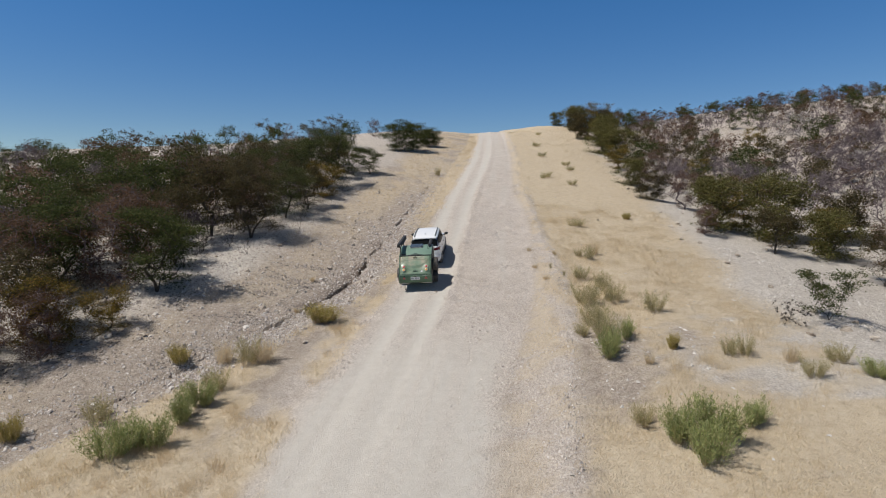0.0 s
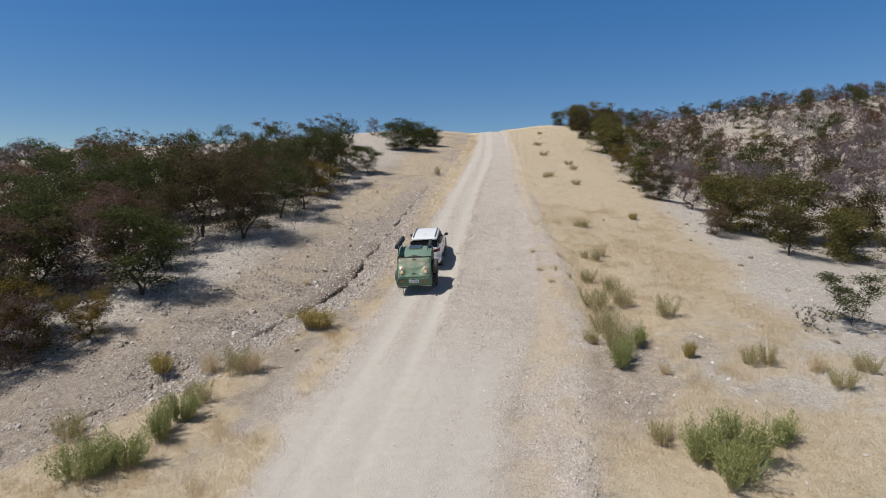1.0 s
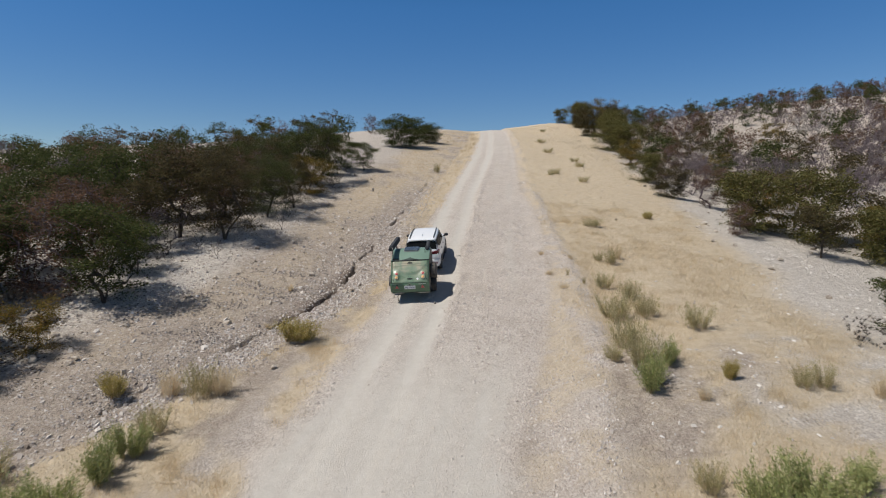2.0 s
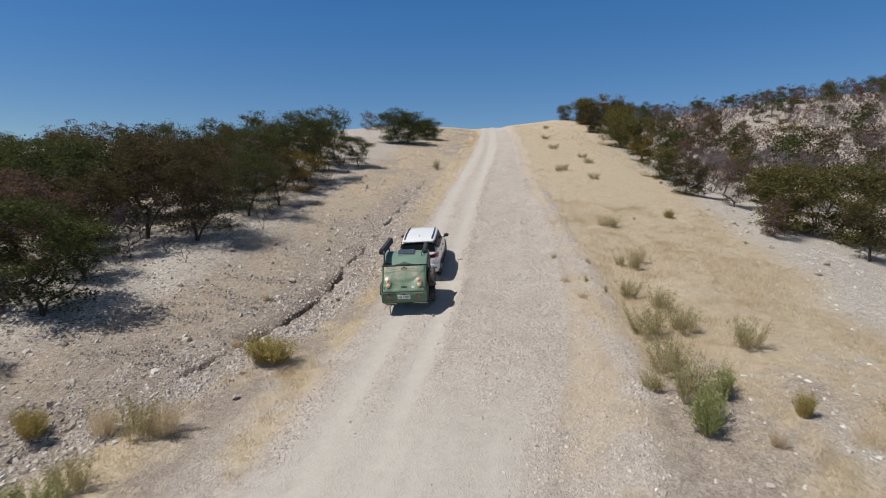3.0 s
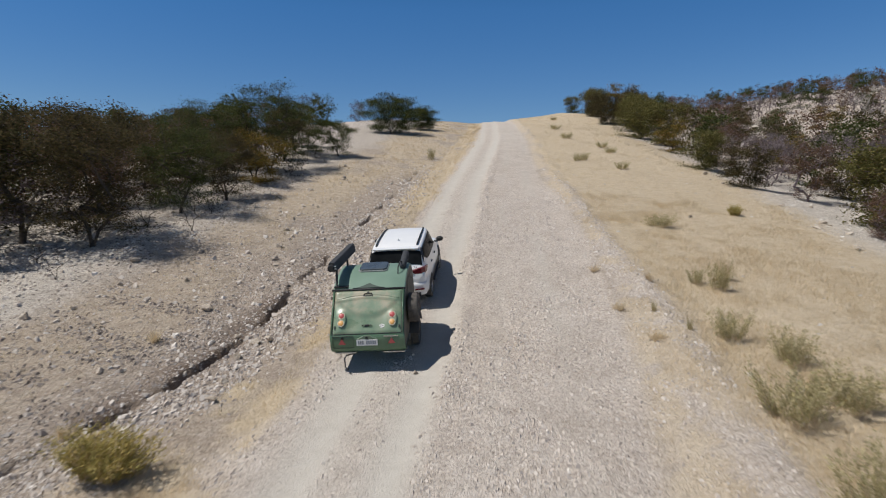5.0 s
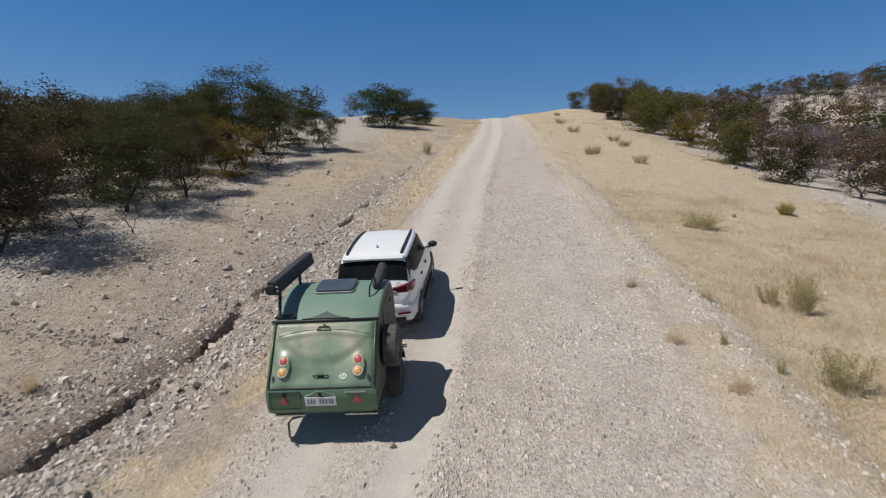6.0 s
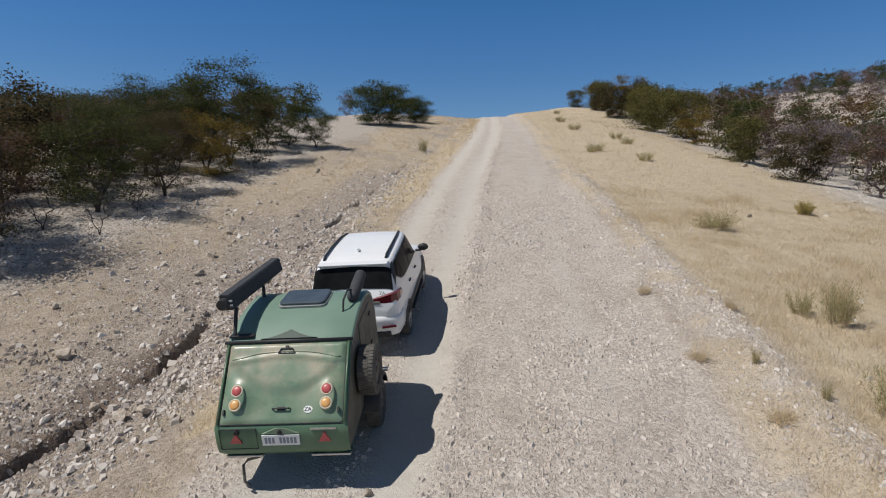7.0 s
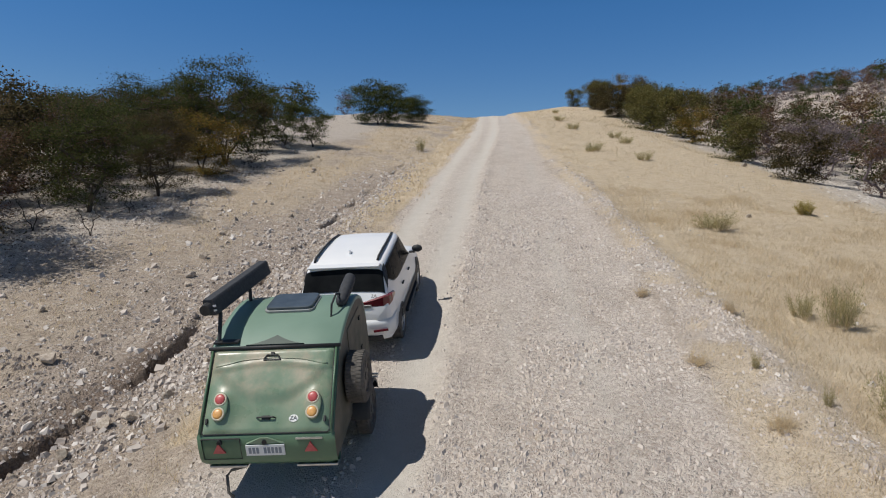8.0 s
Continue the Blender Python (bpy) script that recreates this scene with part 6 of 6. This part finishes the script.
def build_trailer():
    root = new("camping_trailer")
    # shell: a teardrop outline carried across the width
    outline = [(0.04, 0.56), (0.0, 0.60), (-0.01, 0.80), (0.0, 0.965), (0.75, 1.755), (0.95, 1.84), (1.15, 1.905), (1.4, 1.955), (1.7, 1.985), (2.0, 1.985), (2.25, 1.935), (2.45, 1.83), (2.6, 1.66), (2.7, 1.42), (2.74, 1.1), (2.74, 0.62), (2.70, 0.56)]
    bm = bmesh.new()
    lf = [bm.verts.new((-HALF, s, h)) for s, h in outline]
    rt = [bm.verts.new((HALF, s, h)) for s, h in outline]
    bm.faces.new(lf)
    bm.faces.new(rt[::-1])
    for k in range(len(outline)):
        j = (k + 1) % len(outline)
        bm.faces.new((lf[k], lf[j], rt[j], rt[k]))
    part("shell", bm, LOW_GREEN, root, "dark green teardrop shell", bevel=0.035)
    # flanks, dulled by road dust
    for side in (-1, 1):
        bm = bmesh.new()
        low = [(s * 0.985 + 0.02, h * 0.985 + 0.012) for s, h in outline]
        inn = [bm.verts.new((side * (HALF - 0.01), s, h)) for s, h in low]
        out = [bm.verts.new((side * (HALF + 0.004), s, h)) for s, h in low]
        bm.faces.new(out)
        for k in range(len(low)):
            j = (k + 1) % len(low)
            bm.faces.new((inn[k], inn[j], out[j], out[k]))
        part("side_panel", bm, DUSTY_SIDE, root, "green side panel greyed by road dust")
    # roof skin, a little proud of the shell
    bm = bmesh.new()
    top = [Vector((0, s, h)) for s, h in outline[4:14]]
    rows = []
    for k, p in enumerate(top):
        d = (top[min(k + 1, len(top) - 1)] - top[max(k - 1, 0)]).normalized()
        n = Vector((0, -d.z, d.y))
        rows.append([bm.verts.new(Vector((x, 0, 0)) + p + n * o) for x, o in ((-0.885, -0.05), (-0.885, 0.0), (-0.86, 0.014), (-0.4, 0.020), (0, 0.022), (0.4, 0.020), (0.86, 0.014), (0.885, 0.0), (0.885, -0.05))])
    for a, b in zip(rows, rows[1:]):
        for k in range(8):
            bm.faces.new((a[k], a[k + 1], b[k + 1], b[k]))
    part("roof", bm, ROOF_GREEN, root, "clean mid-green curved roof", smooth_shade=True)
    # pressed rear hatch
    bm = bmesh.new()
    nx, nv = 48, 34
    grid = [[bm.verts.new(on_hatch(-0.815 + 1.63 * a / nx, b / nv)) for a in range(nx + 1)] for b in range(nv + 1)]
    for b in range(nv):
        for a in range(nx):
            bm.faces.new((grid[b][a], grid[b][a + 1], grid[b + 1][a + 1], grid[b + 1][a]))
    hatch = part("hatch", bm, GREEN_PAINT, root, "dusty green pressed rear hatch", smooth_shade=True)
    # edge rails of the hatch
    for side in (-1, 1):
        bm = bmesh.new()
        add_tube(bm, [on_hatch(side * 0.845, 0.0, 0.012), on_hatch(side * 0.845, 0.5, 0.02), on_hatch(side * 0.845, 1.0, 0.012)], 0.016, 8)
        part("edge_rail", bm, LOW_GREEN, hatch, smooth_shade=True)
    bm = bmesh.new()
    half = [(0.822, 0.99), (0.822, 0.5), (0.822, 0.03), (0.814, 0.008), (0.795, -0.006), (0.4, -0.006)]
    rim = [on_hatch(-x, v) for x, v in half] + [on_hatch(0.0, -0.006)] + [on_hatch(x, v) for x, v in half[::-1]]
    add_tube(bm, rim, 0.0085, 6)
    part("hatch_seal", bm, BLACK_PLASTIC, hatch, "black rubber seal round the hatch")
    bm = bmesh.new()
    add_tube(bm, [(-0.90, 0.765, 1.795), (0.90, 0.765, 1.795)], 0.026, 8)
    part("hinge_seal", bm, BLACK_PLASTIC, root, "black rubber seal across the ridge", smooth_shade=True)
    # low dark green chevron lying along the ridge
    bm = bmesh.new()
    chev = [(-0.40, 0.79), (0.40, 0.79)] + [(x / 20, 0.79 + 0.15 * (1 - abs(x) / 8) ** 1.7) for x in range(7, -8, -1)]
    lo = [bm.verts.new((x, y, 1.775 + (y - 0.75) * 0.425)) for x, y in chev]
    hi = [bm.verts.new((x, y, 1.812 + (y - 0.75) * 0.425)) for x, y in chev]
    bm.faces.new(lo[::-1])
    bm.faces.new(hi)
    for k in range(len(chev)):
        j = (k + 1) % len(chev)
        bm.faces.new((lo[k], lo[j], hi[j], hi[k]))
    part("ridge_chevron", bm, DARK_GREEN, root, "dark green peaked chevron on the ridge")
    bm = bmesh.new()
    add_tube(bm, [on_hatch(x / 20, 0.825 - 0.03 * math.cos(x / 15 * math.pi * 2) + 0.09 * math.exp(-((x / 5) ** 2)), 0.0) for x in range(-15, 16)], 0.011, 8)
    part("hatch_moulding", bm, GREEN_PAINT, hatch, smooth_shade=True)
    # lamps on the hatch
    for side in (-1, 1):
        for v, lens, word in ((0.385, RED_LENS, "round red lamp with cream rim"), (0.215, AMBER_LENS, "round amber lamp with cream rim")):
            x = side * (0.605 + 0.02 * (0.385 - v))
            bm = bmesh.new()
            add_lathe(bm, [(-0.03, 0.084), (0.008, 0.086), (0.016, 0.080), (0.018, 0.066), (0.006, 0.058)], (0, 0, 0), "z", 28)
            rim = part("lamp", put(bm, hatch_pose(x, v)), LAMP_RIM, hatch, word, smooth_shade=True)
            bm = bmesh.new()
            add_lathe(bm, [(0.0, 0.064), (0.020, 0.064), (0.030, 0.048), (0.034, 0.02), (0.034, 0.002)], (0, 0, 0), "z", 28)
            put(bm, hatch_pose(x, v))
            part("lamp_lens", bm, lens, hatch, smooth_shade=True)
    for side in (-1, 1):
        bm = bmesh.new()
        add_lathe(bm, [(-0.03, 0.110), (0.002, 0.110), (0.010, 0.100), (0.012, 0.085)], (0, 0, 0), "z", 32)
        for vtx in bm.verts:
            vtx.co.y *= 1.72
        part("lamp_pod", put(bm, hatch_pose(side * 0.607, 0.30, -0.014)), GREEN_PAINT, hatch, "raised oval pod behind the lamps", smooth_shade=True)
    # handles and sticker
    bm = bmesh.new()
    add_tube(bm, [(-0.12, 0, 0.005), (-0.10, 0, 0.035), (0.10, 0, 0.035), (0.12, 0, 0.005)], 0.011, 8)
    add_box(bm, -0.05, 0.05, -0.025, 0.025, 0.0, 0.022)
    part("hatch_handle", put(bm, hatch_pose(0.0, 0.17)), BLACK_PLASTIC, hatch, "black pull handle", bevel=0.004)
    bm = bmesh.new()
    ring = [(-0.115, -0.03, 0.012), (0.115, -0.03, 0.012), (0.075, 0.035, 0.014), (-0.075, 0.035, 0.014), (-0.115, -0.03, 0.012)]
    for p, q in zip(ring, ring[1:]):
        add_tube(bm, [p, q], 0.010, 6)
    add_box(bm, -0.02, 0.02, 0.03, 0.075, -0.005, 0.02)
    part("upper_latch", put(bm, hatch_pose(0.0, 0.885)), BLACK_PLASTIC, hatch)
    bm = bmesh.new()
    add_lathe(bm, [(0.0, 0.060), (0.004, 0.060), (0.0045, 0.05)], (0, 0, 0), "z", 28)
    for vtx in bm.verts:
        vtx.co.y *= 0.78
    part("country_sticker", put(bm, hatch_pose(0.36, 0.155, 0.004)), STICKER, hatch, "white oval country sticker")
    lettering("sticker_code", "ZA", 0.075, hatch_pose(0.36, 0.155, 0.011), hatch, BLACK_PLASTIC)
    for side in (-1, 1):
        bm = bmesh.new()
        add_box(bm, -0.012, 0.012, -0.035, 0.035, -0.005, 0.03)
        part("side_catch", put(bm, hatch_pose(side * 0.765, 0.14)), BLACK_PLASTIC, hatch)
    # lower apron
    bm = bmesh.new()
    prof = [(-0.005, 0.955), (-0.035, 0.93), (-0.05, 0.80), (-0.045, 0.64), (-0.02, 0.555), (0.03, 0.505), (0.11, 0.49), (0.14, 0.56)]
    xs = [-0.89, -0.80, -0.4, 0, 0.4, 0.80, 0.89]
    rows = [[bm.verts.new((x, s + (0.03 if abs(x) > 0.85 else 0), h)) for x in xs] for s, h in prof]
    for a, b in zip(rows, rows[1:]):
        for k in range(len(xs) - 1):
            bm.faces.new((a[k], a[k + 1], b[k + 1], b[k]))
    apron = part("apron", bm, LOW_GREEN, root, "green lower tail panel", smooth_shade=True)
    bm = bmesh.new()
    for x0, x1, z0, z1 in ((-0.82, -0.815, 0.64, 0.93), (-0.325, -0.32, 0.64, 0.93), (-0.82, -0.32, 0.637, 0.642), (-0.82, -0.32, 0.928, 0.933)):
        add_box(bm, x0, x1, -0.053, -0.03, z0, z1)
    part("locker_seam", bm, BLACK_PLASTIC, apron)
    for x in (-0.58, 0.0):
        bm = bmesh.new()
        add_lathe(bm, [(-0.03, 0.024), (0.0, 0.024), (0.012, 0.016)], (x, -0.045, 0.90), "y", 14)
        add_box(bm, x - 0.03, x + 0.03, -0.075, -0.035, 0.865, 0.90)
        part("apron_latch" if x else "plate_lamp", bm, BLACK_PLASTIC, apron)
    bm = bmesh.new()
    hood = [bm.verts.new(p) for p in ((-0.25, -0.045, 0.865), (0.25, -0.045, 0.865), (0.06, -0.05, 0.945), (-0.06, -0.05, 0.945))]
    hood2 = [bm.verts.new((v.co.x * 0.9, -0.065, v.co.z)) for v in hood]
    bm.faces.new(hood2)
    for k in range(4):
        bm.faces.new((hood[k], hood[(k + 1) % 4], hood2[(k + 1) % 4], hood2[k]))
    part("plate_hood", bm, GREEN_PAINT, apron)
    bm = bmesh.new()
    add_box(bm, -0.25, 0.25, -0.072, -0.055, 0.695, 0.848)
    plate = part("number_plate", bm, PLATE_WHITE, apron, "white plate with unreadable grey bars", bevel=0.004)
    for k in (0, 1, 2, 4, 5, 6, 7, 8):
        x0 = -0.212 + 0.0485 * k
        bm = bmesh.new()
        add_box(bm, x0, x0 + 0.034, -0.0745, -0.070, 0.728, 0.815)
        part("plate_bar", bm, PLATE_GREY, plate)
    for x in (-0.60, 0.58):
        bm = bmesh.new()
        a = [(x - 0.082, 0.735), (x + 0.082, 0.735), (x, 0.875)]
        fr = [bm.verts.new((p, -0.066, q)) for p, q in a]
        bk = [bm.verts.new((p, -0.04, q)) for p, q in a]
        bm.faces.new(fr)
        bm.faces.new(bk[::-1])
        for k in range(3):
            bm.faces.new((fr[k], bk[k], bk[(k + 1) % 3], fr[(k + 1) % 3]))
        part("triangle_reflector", bm, RED_LENS, apron, "red triangular reflector")
    bm = bmesh.new()
    add_box(bm, 0.40, 0.74, -0.055, -0.025, 0.905, 0.925)
    part("trim_strip", bm, CHROME, apron)
    for x0, x1 in ((-0.80, -0.30), (0.35, 0.88)):
        bm = bmesh.new()
        add_box(bm, x0, x1, 0.0, 0.07, 0.468, 0.50)
        part("bumper_strip", bm, CHROME, root, "scuffed metal bumper strip", bevel=0.008)
    # chassis, drawbar, axle
    bm = bmesh.new()
    for x in (-0.55, 0.55):
        add_box(bm, x - 0.04, x + 0.04, 0.1, 2.7, 0.46, 0.56)
        add_tube(bm, [(x, 2.6, 0.5), (0, 3.46, 0.5)], 0.04, 6)
    add_box(bm, -0.75, 0.75, 1.42, 1.54, 0.34, 0.46)
    part("chassis", bm, BLACK_PLASTIC, root)
    bm = bmesh.new()
    add_tube(bm, [(0, 3.40, 0.5), (0, 3.58, 0.5)], 0.05, 8)
    part("coupling", bm, CHROME, root)
    for side in (-1, 1):
        wheel("wheel", root, (side * 0.99, 1.48, 0.37), 0.37, 0.225, side, 8, DARK_STEEL)
        bm = bmesh.new()
        arc = [math.pi * (0.06 + 0.88 * k / 12) for k in range(13)]
        rows = [[bm.verts.new((x, 1.48 + r * math.cos(a), 0.38 + r * math.sin(a))) for x, r in ((side * 0.86, 0.47), (side * 1.09, 0.47), (side * 1.13, 0.45), (side * 1.13, 0.41))] for a in arc]
        for a, b in zip(rows, rows[1:]):
            for k in range(3):
                bm.faces.new((a[k], a[k + 1], b[k + 1], b[k]))
        part("mudguard", bm, BLACK_PLASTIC, root, "black wheel mudguard", smooth_shade=True)
    # corner steady
    bm = bmesh.new()
    add_tube(bm, [(-0.30, 0.14, 0.50), (-0.36, 0.10, 0.42), (-0.54, 0.05, 0.40), (-0.60, 0.02, 0.34), (-0.58, -0.06, 0.14), (-0.50, -0.10, 0.10)], 0.020, 8)
    part("corner_steady", bm, DARK_STEEL, root, "bent steel corner steady hanging below the tail", smooth_shade=True)
    # spare wheel on the side
    wheel("spare_wheel", root, (1.045, 0.98, 1.20), 0.36, 0.28, 1, 8, DARK_STEEL)
    bm = bmesh.new()
    add_box(bm, 0.86, 0.94, 0.90, 1.06, 0.9, 1.3)
    part("spare_bracket", bm, BLACK_PLASTIC, root)
    bm = bmesh.new()
    add_tube(bm, [(0.9, 1.35, 0.98), (1.24, 1.35, 0.98), (1.24, 1.43, 0.98), (0.9, 1.43, 0.98)], 0.014, 6)
    part("side_step", bm, CHROME, root)
    # side door and its latches
    bm = bmesh.new()
    add_box(bm, 0.878, 0.896, 1.25, 2.15, 0.95, 1.78)
    door = part("side_door", bm, DUSTY_SIDE, root, bevel=0.006)
    for z in (1.1, 1.6):
        bm = bmesh.new()
        add_box(bm, 0.89, 0.915, 2.02, 2.10, z, z + 0.05)
        part("door_latch", bm, BLACK_PLASTIC, door)
    # roof light
    bm = bmesh.new()
    rounded_slab(bm, -0.37, 0.37, 1.49, 2.11, 0.10, 1.985, 2.022)
    light = part("roof_hatch", bm, HATCH_RIM, root, "smoked roof hatch with a grey rim", bevel=0.008)
    bm = bmesh.new()
    rounded_slab(bm, -0.345, 0.345, 1.515, 2.085, 0.085, 2.0, 2.065)
    part("hatch_pane", bm, SMOKED, light, bevel=0.015)
    # rolled awning on brackets
    a, b = Vector((-0.89, 0.92, 2.33)), Vector((-0.77, 2.80, 2.27))
    d = (b - a).normalized()
    s = Vector((d.y, -d.x, 0))
    bm = bmesh.new()
    up = Vector((0, 0, 1))
    sec = [(-0.07, -0.11), (0.10, -0.11), (0.12, -0.08), (0.09, 0.10), (0.07, 0.13), (-0.05, 0.13), (-0.07, 0.10)]
    ra = [bm.verts.new(a + s * p + up * q) for p, q in sec]
    rb = [bm.verts.new(b + s * p + up * q) for p, q in sec]
    bm.faces.new(ra)
    bm.faces.new(rb[::-1])
    for k in range(7):
        bm.faces.new((ra[k], ra[(k + 1) % 7], rb[(k + 1) % 7], rb[k]))
    awning = part("awning", bm, AWNING_CLOTH, root, "long dark rolled awning in its case", bevel=0.012)
    bm = bmesh.new()
    add_tube(bm, [a - d * 0.10, a + d * 0.05], [0.075, 0.095], 12)
    part("awning_cap", bm, BLACK_PLASTIC, awning)
    for off in (-0.03, 0.035):
        bm = bmesh.new()
        add_box(bm, -0.02, 0.02, -0.01, 0.01, -0.012, 0.012, Matrix.Translation(a - d * 0.0 + s * 0.095 + up * off))
        part("bright_clip", bm, PLATE_WHITE, awning)
    for f, foot in ((0.10, Vector((-0.80, 0.86, 1.82))), (0.62, Vector((-0.74, 2.0, 1.98)))):
        p = a.lerp(b, f)
        bm = bmesh.new()
        add_tube(bm, [p - up * 0.05, p + s * 0.06 - up * 0.14, foot], 0.028, 8)
        part("awning_bracket", bm, BLACK_PLASTIC, root)
    bm = bmesh.new()
    add_box(bm, -0.86, -0.52, 0.82, 0.92, 1.835, 1.86)
    part("bracket_foot", bm, BLACK_PLASTIC, root)
    # holder with a bag on the other side
    bm = bmesh.new()
    add_tube(bm, [(0.66, 1.35, 1.95), (0.67, 1.42, 2.12), (0.70, 1.62, 2.20), (0.75, 1.85, 2.12), (0.76, 1.9, 1.96)], 0.016, 8)
    part("roof_hoop", bm, BLACK_PLASTIC, root)
    bm = bmesh.new()
    add_tube(bm, [(0.74, 1.62, 2.03), (0.75, 1.68, 2.06), (0.78, 2.0, 2.16), (0.80, 2.22, 2.24), (0.80, 2.27, 2.24)], [0.05, 0.085, 0.095, 0.085, 0.05], 12)
    part("tool_bag", bm, AWNING_CLOTH, root, "dark canvas roll strapped to the roof", smooth_shade=True)
    root.matrix_basis = road_frame(-1.439, 31.324, -0.5, 0.045, -0.059)
    return tagged(root, "dusty green teardrop camping trailer with round tail lamps", "trailer")


build_trailer()
